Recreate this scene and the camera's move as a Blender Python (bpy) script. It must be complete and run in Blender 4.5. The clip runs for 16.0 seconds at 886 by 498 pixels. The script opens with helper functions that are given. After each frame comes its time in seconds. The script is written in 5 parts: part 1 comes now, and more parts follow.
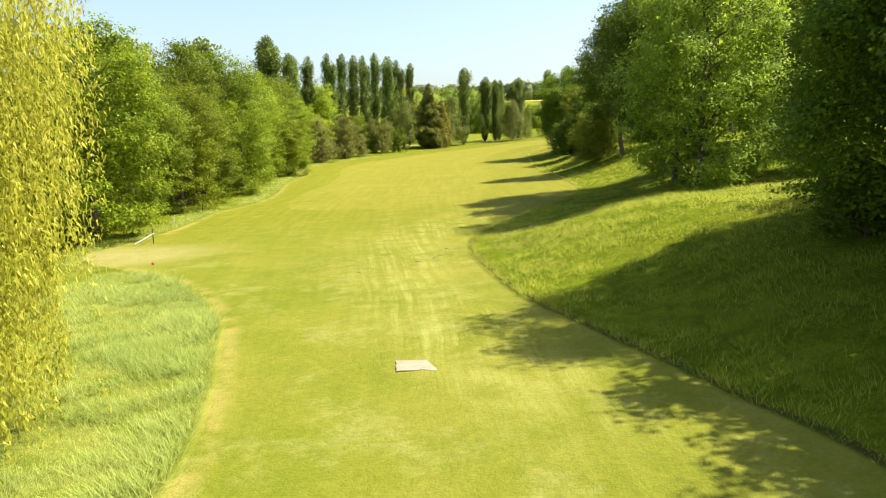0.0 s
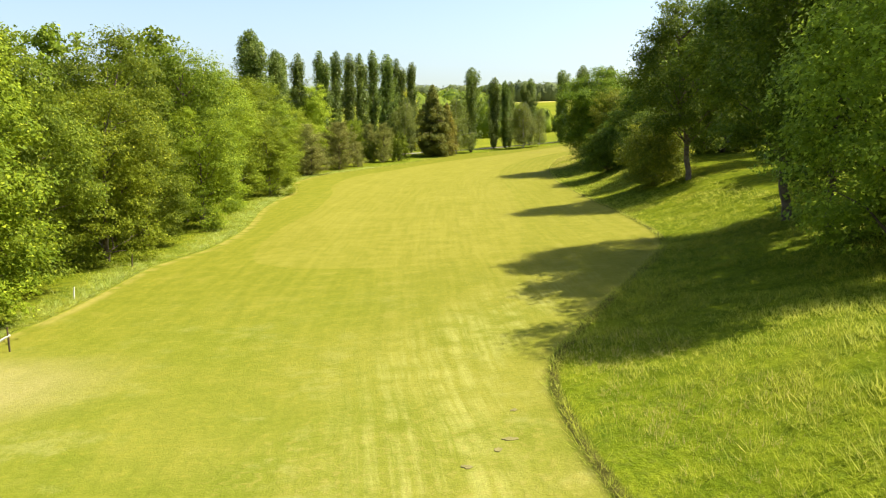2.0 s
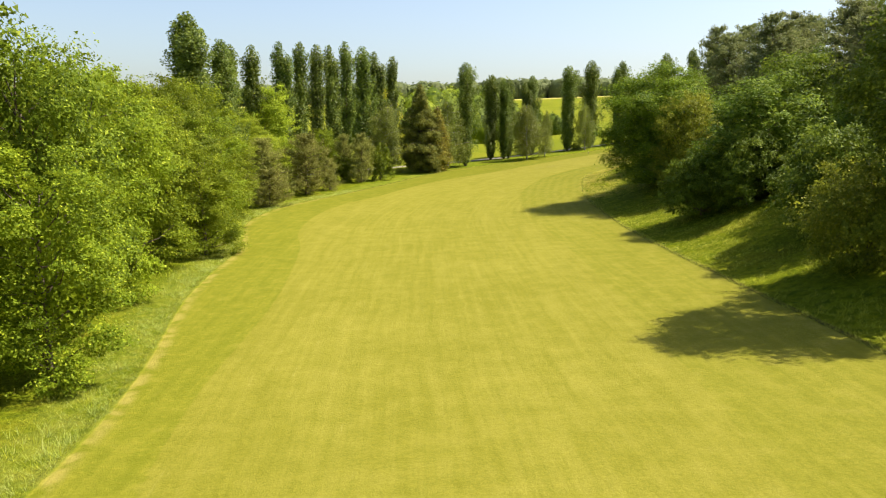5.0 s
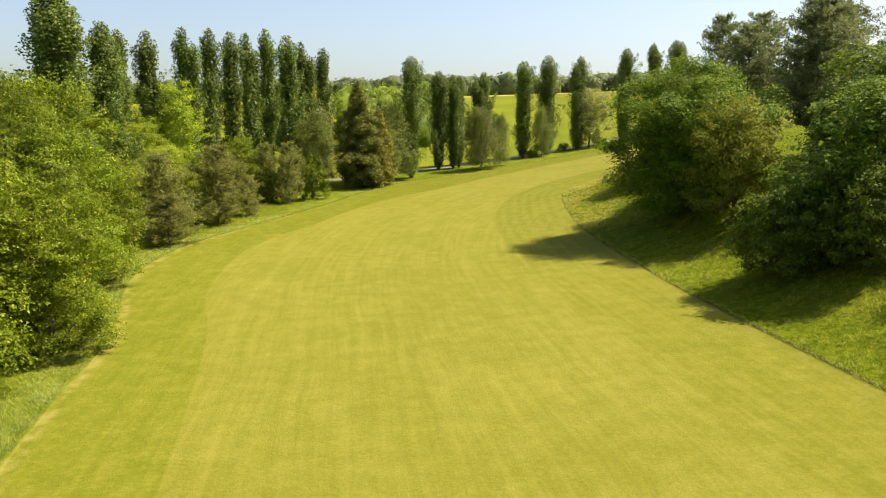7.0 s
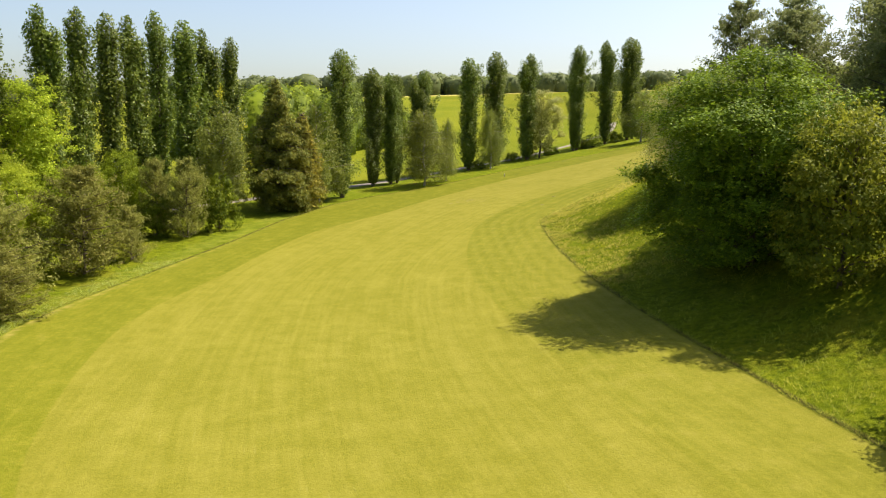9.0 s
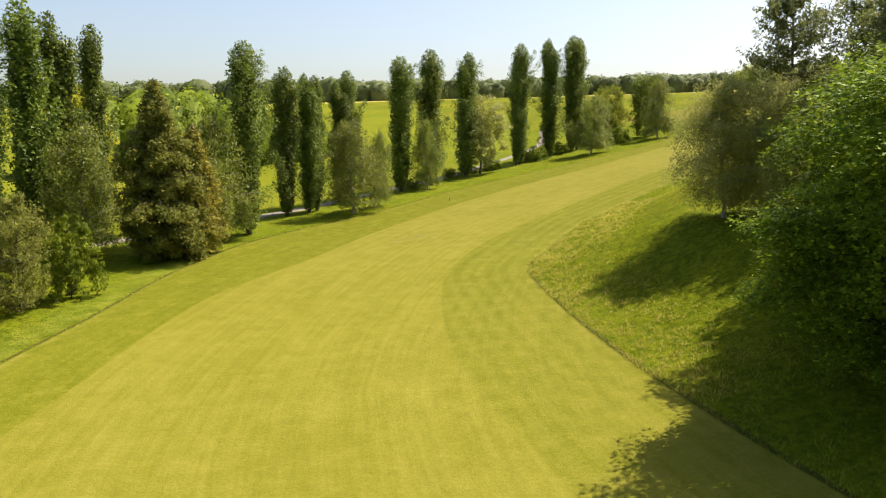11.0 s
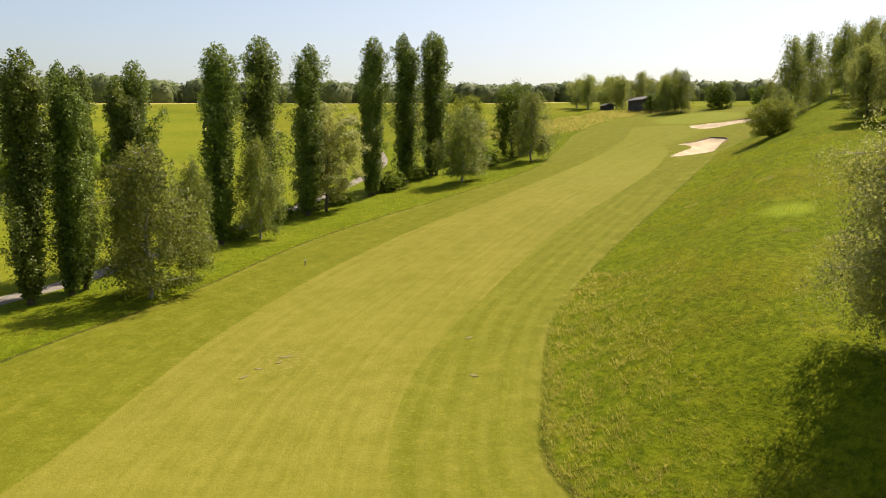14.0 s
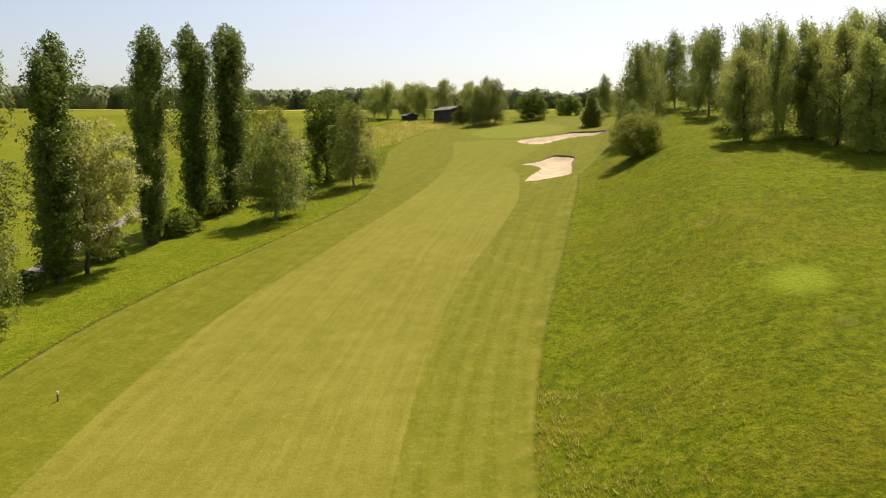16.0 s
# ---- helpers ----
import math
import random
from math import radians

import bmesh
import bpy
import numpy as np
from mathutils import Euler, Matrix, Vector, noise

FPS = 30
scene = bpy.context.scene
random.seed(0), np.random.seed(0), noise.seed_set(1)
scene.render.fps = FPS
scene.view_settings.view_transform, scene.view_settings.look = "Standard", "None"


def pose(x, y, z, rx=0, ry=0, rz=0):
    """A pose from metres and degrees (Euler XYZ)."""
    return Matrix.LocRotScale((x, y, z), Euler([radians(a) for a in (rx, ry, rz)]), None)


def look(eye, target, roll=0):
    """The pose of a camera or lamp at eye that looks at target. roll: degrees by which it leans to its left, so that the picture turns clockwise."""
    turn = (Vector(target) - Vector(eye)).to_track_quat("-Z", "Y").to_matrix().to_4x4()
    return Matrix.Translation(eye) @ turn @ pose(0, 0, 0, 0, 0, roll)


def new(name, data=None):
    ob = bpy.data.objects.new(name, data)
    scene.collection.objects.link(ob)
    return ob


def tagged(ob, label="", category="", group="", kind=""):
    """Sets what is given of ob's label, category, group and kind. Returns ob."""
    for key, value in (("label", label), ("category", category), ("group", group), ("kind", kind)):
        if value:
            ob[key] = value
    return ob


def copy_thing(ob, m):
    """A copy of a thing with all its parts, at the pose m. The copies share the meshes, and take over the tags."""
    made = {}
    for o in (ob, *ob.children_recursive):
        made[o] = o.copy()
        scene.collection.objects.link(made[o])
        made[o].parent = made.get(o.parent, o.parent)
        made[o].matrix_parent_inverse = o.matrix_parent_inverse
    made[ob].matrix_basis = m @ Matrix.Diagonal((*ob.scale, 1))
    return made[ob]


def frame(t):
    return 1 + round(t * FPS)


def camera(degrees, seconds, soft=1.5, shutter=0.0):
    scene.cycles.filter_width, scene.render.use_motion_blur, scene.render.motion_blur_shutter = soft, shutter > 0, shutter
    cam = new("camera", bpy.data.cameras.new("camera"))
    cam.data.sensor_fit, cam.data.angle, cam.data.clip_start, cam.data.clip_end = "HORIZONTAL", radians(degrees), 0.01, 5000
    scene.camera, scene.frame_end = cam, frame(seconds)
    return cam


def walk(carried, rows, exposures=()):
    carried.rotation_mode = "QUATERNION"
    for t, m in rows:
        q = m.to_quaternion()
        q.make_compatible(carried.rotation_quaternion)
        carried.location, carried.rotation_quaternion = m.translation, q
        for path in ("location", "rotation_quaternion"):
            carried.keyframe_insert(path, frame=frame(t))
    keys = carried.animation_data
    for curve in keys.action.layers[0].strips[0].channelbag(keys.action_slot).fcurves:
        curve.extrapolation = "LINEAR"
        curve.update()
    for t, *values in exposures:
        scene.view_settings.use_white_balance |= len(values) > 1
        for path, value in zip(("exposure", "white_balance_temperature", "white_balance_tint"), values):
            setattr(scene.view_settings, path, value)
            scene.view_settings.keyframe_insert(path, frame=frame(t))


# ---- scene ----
cam = camera(58.4, 16.0, 1.12)
PATH = [
    (0, (0.101, 0.403, 8.476), (0.091, 2.384, 8.200), 0.13),
    (0.5, (-0.277, 5.976, 8.867), (-0.284, 7.957, 8.591), 0.23),
    (1, (-0.842, 11.748, 9.325), (-0.846, 13.729, 9.049), 0.22),
    (1.5, (-1.426, 17.798, 9.828), (-1.430, 19.779, 9.552), 0.32),
    (2, (-2.165, 24.018, 10.380), (-2.167, 25.999, 10.104), 0.42),
    (2.5, (-3.098, 30.349, 10.997), (-3.097, 32.329, 10.719), 0.51),
    (3, (-4.207, 36.563, 11.561), (-4.199, 38.543, 11.284), 0.40),
    (3.5, (-5.184, 43.118, 12.135), (-5.167, 45.098, 11.855), 0.59),
    (4, (-6.239, 49.920, 12.695), (-6.210, 51.900, 12.413), 0.47),
    (6.5, (-10.599, 84.959, 15.368), (-10.362, 86.923, 15.073), 0.21),
    (7, (-11.156, 92.015, 15.747), (-10.869, 93.973, 15.452), 0.22),
    (7.5, (-11.469, 99.039, 16.103), (-11.132, 100.988, 15.807), 0.33),
    (8, (-11.632, 105.967, 16.487), (-11.240, 107.905, 16.191), 0.43),
    (8.5, (-11.602, 112.778, 16.875), (-11.155, 114.704, 16.579), 0.33),
    (9, (-11.415, 119.767, 17.287), (-10.912, 121.680, 16.993), 0.42),
    (9.2, (-11.214, 122.559, 17.436), (-10.693, 124.467, 17.143), 0.49),
    (11.3, (-8.348, 152.077, 18.520), (-7.565, 153.897, 18.245), 0.18),
    (11.5, (-7.974, 154.855, 18.677), (-7.162, 156.662, 18.403), 0.42),
    (12, (-6.739, 161.621, 19.088), (-5.855, 163.395, 18.818), 0.48),
    (12.5, (-5.213, 168.266, 19.503), (-4.259, 170.003, 19.236), 0.53),
    (13, (-3.497, 174.812, 19.962), (-2.468, 176.507, 19.697), 0.67),
    (13.5, (-1.632, 181.209, 20.463), (-0.522, 182.851, 20.201), 0.79),
    (14, (0.576, 187.539, 20.951), (1.773, 189.119, 20.691), 0.80),
    (14.5, (3.145, 193.949, 21.386), (4.444, 195.448, 21.131), 0.67),
    (15, (6.281, 200.361, 21.977), (7.686, 201.763, 21.728), 0.52),
    (15.5, (9.837, 206.538, 22.670), (11.341, 207.834, 22.426), 0.38),
    (16, (13.733, 212.506, 23.367), (15.327, 213.689, 23.126), 0.34),
]
walk(cam, [(t, look(eye, target, roll)) for t, eye, target, roll in PATH],
     [(0.0, 1.50, 6400, 9), (4.0, 1.29, 6550, 11), (7.0, 1.13, 6600, 13), (9.0, 1.12, 6650, 13), (12.5, 0.98, 6800, 15), (16.0, 0.70, 6900, 16)])

# ---- daylight ----
SUN_AZ, SUN_EL = radians(79), radians(54)     # azimuth from +y towards +x
world = bpy.data.worlds.new("daylight")
scene.world = world
world.use_nodes = True
wn = world.node_tree.nodes
sky = wn.new("ShaderNodeTexSky")
sky.sky_type, sky.sun_disc = "NISHITA", False
sky.sun_elevation, sky.sun_rotation = SUN_EL, SUN_AZ
sky.air_density, sky.dust_density, sky.ozone_density = 1.0, 2.3, 1.1
wn["Background"].inputs["Strength"].default_value = 0.090
world.node_tree.links.new(sky.outputs[0], wn["Background"].inputs["Color"])
sun = new("sun", bpy.data.lights.new("sun", "SUN"))
sun.data.energy, sun.data.angle, sun.data.color = 4.4, radians(0.6), (1.0, 0.93, 0.78)
sun_way = Vector((math.sin(SUN_AZ) * math.cos(SUN_EL), math.cos(SUN_AZ) * math.cos(SUN_EL), math.sin(SUN_EL)))
sun.matrix_world = look(sun_way * 300, (0, 0, 0))


# ---- materials ----
class Nodes:
    """A short hand for building one node material."""

    def __init__(self, name):
        self.mat = bpy.data.materials.new(name)
        self.mat.use_nodes = True
        self.tree = self.mat.node_tree
        self.bsdf = self.tree.nodes["Principled BSDF"]
        self.out = self.tree.nodes["Material Output"]

    def add(self, kind, **props):
        n = self.tree.nodes.new(kind)
        for k, v in props.items():
            if k == "operation":
                n.operation = v
            elif k == "data_type":
                n.data_type = v
            elif k == "blend_type":
                n.blend_type = v
            elif k == "attribute_name":
                n.attribute_name = v
        return n

    def put(self, socket, value):
        if isinstance(value, bpy.types.NodeSocket):
            self.tree.links.new(value, socket)
        else:
            socket.default_value = value

    def math(self, op, a, b=0.0, c=0.0):
        n = self.add("ShaderNodeMath", operation=op)
        for s, v in zip(n.inputs, (a, b, c)):
            self.put(s, v)
        return n.outputs[0]

    def step(self, v, lo, hi):
        n = self.add("ShaderNodeMapRange")
        n.interpolation_type = "SMOOTHSTEP"
        self.put(n.inputs[0], v)
        self.put(n.inputs[1], lo)
        self.put(n.inputs[2], hi)
        return n.outputs[0]

    def mix(self, f, a, b, how="MIX"):
        n = self.add("ShaderNodeMix", data_type="RGBA", blend_type=how)
        self.put(n.inputs[0], f)
        self.put(n.inputs[6], a if isinstance(a, bpy.types.NodeSocket) else (*a, 1))
        self.put(n.inputs[7], b if isinstance(b, bpy.types.NodeSocket) else (*b, 1))
        return n.outputs[2]

    def noise(self, where, scale, detail=3.0, rough=0.55, out=0):
        n = self.add("ShaderNodeTexNoise")
        self.put(n.inputs["Vector"], where)
        n.inputs["Scale"].default_value, n.inputs["Detail"].default_value = scale, detail
        n.inputs["Roughness"].default_value = rough
        return n.outputs[out]

    def attr(self, name):
        return self.add("ShaderNodeAttribute", attribute_name=name).outputs["Fac"]

    def place(self):
        return self.add("ShaderNodeNewGeometry").outputs["Position"]

    def bump(self, height, strength, distance):
        n = self.add("ShaderNodeBump")
        n.inputs["Strength"].default_value, n.inputs["Distance"].default_value = strength, distance
        self.put(n.inputs["Height"], height)
        self.put(self.bsdf.inputs["Normal"], n.outputs[0])


def leaf_material(name, dark, light, tip, glow=0.45, gloss=0.06, rough=0.6):
    """Foliage: two greens mixed leaf by leaf and clump by clump, partly see-through to the sun."""
    k = Nodes(name)
    geo = k.add("ShaderNodeNewGeometry")
    info = k.add("ShaderNodeObjectInfo")
    big = k.noise(k.place(), 0.35, 2.0)
    f = k.math("ADD", k.math("MULTIPLY", geo.outputs["Random Per Island"], 0.55), k.math("MULTIPLY", k.step(big, 0.3, 0.7), 0.45))
    col = k.mix(f, dark, light)
    col = k.mix(k.math("MULTIPLY", k.step(geo.outputs["Random Per Island"], 0.8, 1.0), 0.7), col, tip)
    hue = k.add("ShaderNodeHueSaturation")
    k.put(hue.inputs["Hue"], k.math("ADD", 0.479, k.math("MULTIPLY", info.outputs["Random"], 0.016)))
    k.put(hue.inputs["Value"], k.math("ADD", 0.82, k.math("MULTIPLY", info.outputs["Random"], 0.36)))
    k.put(hue.inputs["Color"], col)
    col = hue.outputs[0]
    k.put(k.bsdf.inputs["Base Color"], col)
    k.bsdf.inputs["Roughness"].default_value = rough
    k.bsdf.inputs["Specular IOR Level"].default_value = gloss
    tr = k.add("ShaderNodeBsdfTranslucent")
    k.put(tr.inputs["Color"], k.mix(1.0, k.mix(0.35, col, tip), (2 * glow, 2 * glow, 2 * glow), "MULTIPLY"))
    ms = k.add("ShaderNodeAddShader")
    k.tree.links.new(k.bsdf.outputs[0], ms.inputs[0])
    k.tree.links.new(tr.outputs[0], ms.inputs[1])
    k.tree.links.new(ms.outputs[0], k.out.inputs["Surface"])
    return k.mat


def plain_material(name, a, b, scale, rough=0.8, relief=0.02, fine=8.0):
    """Stone, bark, paint and the like: two tones at two scales with relief."""
    k = Nodes(name)
    p = k.place()
    n1, n2 = k.noise(p, scale, 4.0), k.noise(p, scale * fine, 3.0)
    f = k.math("ADD", k.math("MULTIPLY", n1, 0.6), k.math("MULTIPLY", n2, 0.4))
    k.put(k.bsdf.inputs["Base Color"], k.mix(k.step(f, 0.32, 0.68), a, b))
    k.bsdf.inputs["Roughness"].default_value = rough
    k.bsdf.inputs["Specular IOR Level"].default_value = 0.25
    k.bump(f, 0.7, relief)
    return k.mat


def ground_material():
    """Mown fairway, semi-rough, rough, field, green and bare spots, told apart by their distance from the mowing lines."""
    k = Nodes("turf")
    p = k.place()
    mown, fair, road = k.attr("mown"), k.attr("fair"), k.attr("road")
    across, bare, green, tee, lush, far = (k.attr(n) for n in ("across", "bare", "green", "tee", "lush", "far"))
    n_huge, n_big, n_mid = k.noise(p, 0.03, 3.0), k.noise(p, 0.12, 4.0), k.noise(p, 0.7, 4.0)
    n_fine, n_grain = k.noise(p, 3.5, 5.0, 0.65), k.noise(p, 14.0, 3.0, 0.7)
    # streaks that follow the mower
    comb = k.add("ShaderNodeCombineXYZ")
    spine = k.attr("spine")
    k.put(comb.inputs[0], k.math("ADD", spine, k.math("MULTIPLY", n_big, 0.8)))
    sep = k.add("ShaderNodeSeparateXYZ")
    k.put(sep.inputs[0], p)
    k.put(comb.inputs[1], k.math("MULTIPLY", sep.outputs[1], 0.03))
    streak = k.noise(comb.outputs[0], 1.9, 4.0, 0.65)
    streak2 = k.noise(comb.outputs[0], 0.28, 2.0)
    # fairway
    f = k.math("ADD", k.math("MULTIPLY", streak, 0.40), k.math("MULTIPLY", n_mid, 0.34))
    f = k.math("ADD", f, k.math("MULTIPLY", n_big, 0.22))
    fair_col = k.mix(k.step(f, 0.36, 0.64), (0.180, 0.172, 0.018), (0.240, 0.220, 0.033))
    fair_col = k.mix(k.math("MULTIPLY", k.step(streak2, 0.5, 0.7), 0.12), fair_col, (0.265, 0.24, 0.045))
    fair_col = k.mix(k.math("MULTIPLY", k.step(sep.outputs[1], 195.0, 255.0), 0.6), fair_col, k.mix(k.step(f, 0.36, 0.64), (0.170, 0.160, 0.022), (0.230, 0.206, 0.038)))
    scuff = k.step(k.noise(comb.outputs[0], 6.0, 5.0, 0.75), 0.56, 0.74)
    fair_col = k.mix(k.math("MULTIPLY", scuff, k.math("MULTIPLY", k.step(n_mid, 0.4, 0.65), 0.35)), fair_col, (0.34, 0.30, 0.10))
    # far end: the sheen of grass at a low angle, put into the colour
    fair_col = k.mix(k.math("MULTIPLY", k.step(sep.outputs[0], 70.0, 130.0), 0.7), fair_col, (0.245, 0.245, 0.038))
    # semi-rough
    g = k.math("ADD", k.math("MULTIPLY", streak, 0.35), k.math("MULTIPLY", n_mid, 0.4))
    g = k.math("ADD", g, k.math("MULTIPLY", n_fine, 0.25))
    semi_col = k.mix(k.step(g, 0.36, 0.64), (0.126, 0.145, 0.008), (0.182, 0.181, 0.013))
    deep_semi = k.mix(k.step(g, 0.36, 0.64), (0.114, 0.126, 0.008), (0.168, 0.166, 0.014))
    semi_col = k.mix(k.step(sep.outputs[1], 150.0, 262.0), k.mix(k.math("ADD", 0.30, k.math("MULTIPLY", k.step(spine, -2.0, 2.0), 0.42)), semi_col, fair_col), deep_semi)
    band = k.step(k.math("SINE", k.math("ADD", k.math("MULTIPLY", across, 4.4), k.math("MULTIPLY", n_big, 3.0))), -0.8, 0.9)
    semi_col = k.mix(k.math("MULTIPLY", k.math("MULTIPLY", k.math("MULTIPLY", band, k.step(spine, 2.0, 6.0)), k.math("SUBTRACT", 0.22, k.math("MULTIPLY", k.step(sep.outputs[0], 70.0, 98.0), 0.22))), k.step(sep.outputs[1], 120.0, 190.0)), semi_col, (0.235, 0.215, 0.035))
    semi_col = k.mix(k.math("MULTIPLY", k.step(n_mid, 0.56, 0.74), 0.16), semi_col, (0.27, 0.23, 0.06))
    wob = k.math("MULTIPLY", k.math("SUBTRACT", n_fine, 0.5), 0.35)
    fade = k.math("SUBTRACT", 1.0, k.math("MULTIPLY", k.step(sep.outputs[0], 80.0, 125.0), 0.7))
    fade = k.math("MULTIPLY", fade, k.math("ADD", 0.65, k.math("MULTIPLY", k.step(sep.outputs[1], 76.0, 104.0), 0.35)))
    col = k.mix(k.math("MULTIPLY", k.step(k.math("ADD", fair, wob), -0.08, 0.1), fade), semi_col, fair_col)
    young = k.math("SUBTRACT", 1.0, k.step(k.math("ADD", sep.outputs[1], k.math("MULTIPLY", n_big, 24.0)), 52.0, 92.0))
    col = k.mix(k.math("MULTIPLY", young, 0.36), col, k.mix(k.step(n_big, 0.4, 0.62), (0.128, 0.170, 0.018), (0.225, 0.225, 0.040)))
    col = k.mix(k.math("MULTIPLY", k.step(k.noise(p, 0.33, 5.0, 0.7), 0.52, 0.68), k.math("MULTIPLY", young, 0.4)), col, (0.30, 0.29, 0.09))
    # bleached tracks of the mower that swings round the tee
    swing = k.math("MULTIPLY", k.step(across, 1.0, 3.0), k.math("SUBTRACT", 1.0, k.step(across, 5.0, 8.5)))
    swing = k.math("MULTIPLY", swing, k.math("MULTIPLY", k.step(sep.outputs[1], 14.0, 26.0), k.math("SUBTRACT", 1.0, k.step(sep.outputs[1], 62.0, 76.0))))
    col = k.mix(k.math("MULTIPLY", swing, k.math("MULTIPLY", k.math("MULTIPLY", k.step(k.noise(comb.outputs[0], 2.6, 4.0, 0.7), 0.38, 0.66), k.step(n_mid, 0.3, 0.62)), 0.62)), col, (0.33, 0.32, 0.085))
    # the pale line that the mower leaves beside the rough
    rim = k.math("MULTIPLY", k.step(mown, -0.2, 0.3), k.math("SUBTRACT", 1.0, k.step(mown, 0.3, 1.0)))
    col = k.mix(k.math("MULTIPLY", rim, k.math("MULTIPLY", k.step(n_mid, 0.36, 0.62), k.math("SUBTRACT", 0.62, k.math("MULTIPLY", k.math("MAXIMUM", k.step(spine, -4.0, 2.0), k.step(sep.outputs[1], 185.0, 215.0)), 0.5)))), col, (0.33, 0.27, 0.075))
    # rough
    h = k.math("ADD", k.math("MULTIPLY", k.noise(p, 1.3, 5.0, 0.62), 0.6), k.math("ADD", k.math("MULTIPLY", n_mid, 0.2), k.math("MULTIPLY", n_big, 0.2)))
    rough_col = k.mix(k.step(h, 0.40, 0.60), (0.088, 0.118, 0.004), (0.168, 0.190, 0.009))
    rough_col = k.mix(k.math("MULTIPLY", k.step(k.noise(p, 0.09, 5.0, 0.68), 0.50, 0.66), 0.5), rough_col, k.mix(n_mid, (0.125, 0.110, 0.008), (0.235, 0.198, 0.020)))
    # dark freckles: shade among the tufts, painted into the rough by noise
    rough_col = k.mix(k.math("MULTIPLY", k.step(k.noise(p, 1.7, 5.0, 0.68), 0.52, 0.66), 0.62), rough_col, (0.056, 0.088, 0.008))
    rough_col = k.mix(k.math("MULTIPLY", k.step(k.noise(p, 0.22, 4.0, 0.65), 0.56, 0.70), 0.34), rough_col, (0.27, 0.25, 0.03))
    rough_col = k.mix(k.math("MULTIPLY", k.step(n_fine, 0.5, 0.75), 0.35), rough_col, (0.19, 0.21, 0.016))
    # finer mottle; its dark end paints the shaded gaps between blades
    mott = k.noise(p, 3.0, 5.0, 0.7)
    rough_col = k.mix(k.math("MULTIPLY", k.step(mott, 0.50, 0.36), 0.55), rough_col, (0.045, 0.066, 0.003))
    rough_col = k.mix(k.math("MULTIPLY", k.step(mott, 0.54, 0.66), 0.45), rough_col, (0.215, 0.235, 0.010))
    rough_col = k.mix(k.math("MULTIPLY", k.attr("pale"), 0.8), rough_col, k.mix(k.step(n_mid, 0.35, 0.65), (0.150, 0.185, 0.020), (0.275, 0.280, 0.055)))
    bank = k.math("MULTIPLY", k.step(sep.outputs[0], -1.0, 3.0), k.math("SUBTRACT", 1.0, k.step(sep.outputs[1], 66.0, 96.0)))
    rough_col = k.mix(k.math("MULTIPLY", bank, 0.4), rough_col, k.mix(k.step(n_mid, 0.35, 0.65), (0.084, 0.126, 0.006), (0.162, 0.205, 0.012)))
    # field beyond the track
    fld = k.mix(k.step(k.math("ADD", k.math("MULTIPLY", n_huge, 0.6), k.math("MULTIPLY", n_mid, 0.4)), 0.38, 0.62), (0.128, 0.150, 0.009), (0.190, 0.190, 0.015))
    fld = k.mix(k.step(far, 246.0, 254.0), fld, (0.42, 0.36, 0.11))
    rough_col = k.mix(k.step(road, 2.0, 7.0), rough_col, fld)
    edge = k.math("MULTIPLY", k.math("SUBTRACT", n_fine, 0.5), 0.35)
    col = k.mix(k.step(k.math("ADD", mown, edge), -0.08, 0.08), rough_col, col)
    # brown earth line outside the mown edge, darkened with the uncut step's shade
    lip = k.math("MULTIPLY", k.step(mown, -0.55, -0.3), k.math("SUBTRACT", 1.0, k.step(mown, -0.12, 0.06)))
    on_right = k.math("MULTIPLY", k.math("SUBTRACT", 1.0, k.step(across, 1.5, 2.5)), k.step(sep.outputs[1], 203.0, 230.0))
    lip = k.math("MULTIPLY", lip, k.math("SUBTRACT", 1.0, k.math("MAXIMUM", k.math("MULTIPLY", on_right, 0.92), k.step(sep.outputs[0], 96.0, 108.0))))
    on_left = k.math("MULTIPLY", k.math("SUBTRACT", 1.0, k.step(spine, -3.0, 0.0)), k.math("SUBTRACT", 1.0, k.step(sep.outputs[1], 180.0, 215.0)))
    lip = k.math("MULTIPLY", lip, k.math("SUBTRACT", 1.0, k.math("MULTIPLY", on_left, 0.7)))
    col = k.mix(k.math("MULTIPLY", lip, k.math("ADD", 0.35, k.math("MULTIPLY", n_mid, 0.8))), col, (0.066, 0.054, 0.018))
    col = k.mix(k.math("MULTIPLY", k.step(k.math("ADD", green, wob), -1.5, 1.2), 0.7), col, k.mix(n_mid, (0.165, 0.190, 0.020), (0.20, 0.22, 0.028)))
    col = k.mix(k.math("MULTIPLY", tee, 0.75), col, k.mix(n_mid, (0.24, 0.22, 0.06), (0.36, 0.30, 0.13)))
    col = k.mix(k.math("MULTIPLY", lush, 0.85), col, (0.225, 0.275, 0.022))
    col = k.mix(k.math("MULTIPLY", bare, k.math("MULTIPLY", k.step(n_fine, 0.5, 0.66), 0.6)), col, (0.36, 0.27, 0.12))
    speck = k.step(k.noise(p, 7.0, 5.0, 0.75), 0.34, 0.66)
    col = k.mix(k.math("MULTIPLY", speck, 0.55), col, (0.62, 0.66, 0.5), "MULTIPLY")
    col = k.mix(k.math("MULTIPLY", k.step(n_fine, 0.52, 0.72), k.math("MULTIPLY", k.step(mown, -0.3, 0.2), 0.3)), col, (0.30, 0.27, 0.035))
    k.put(k.bsdf.inputs["Base Color"], col)
    k.bsdf.inputs["Roughness"].default_value = 0.9
    k.put(k.bsdf.inputs["Specular IOR Level"], k.math("ADD", 0.018, k.math("MULTIPLY", k.step(mown, -0.3, 0.2), 0.022)))
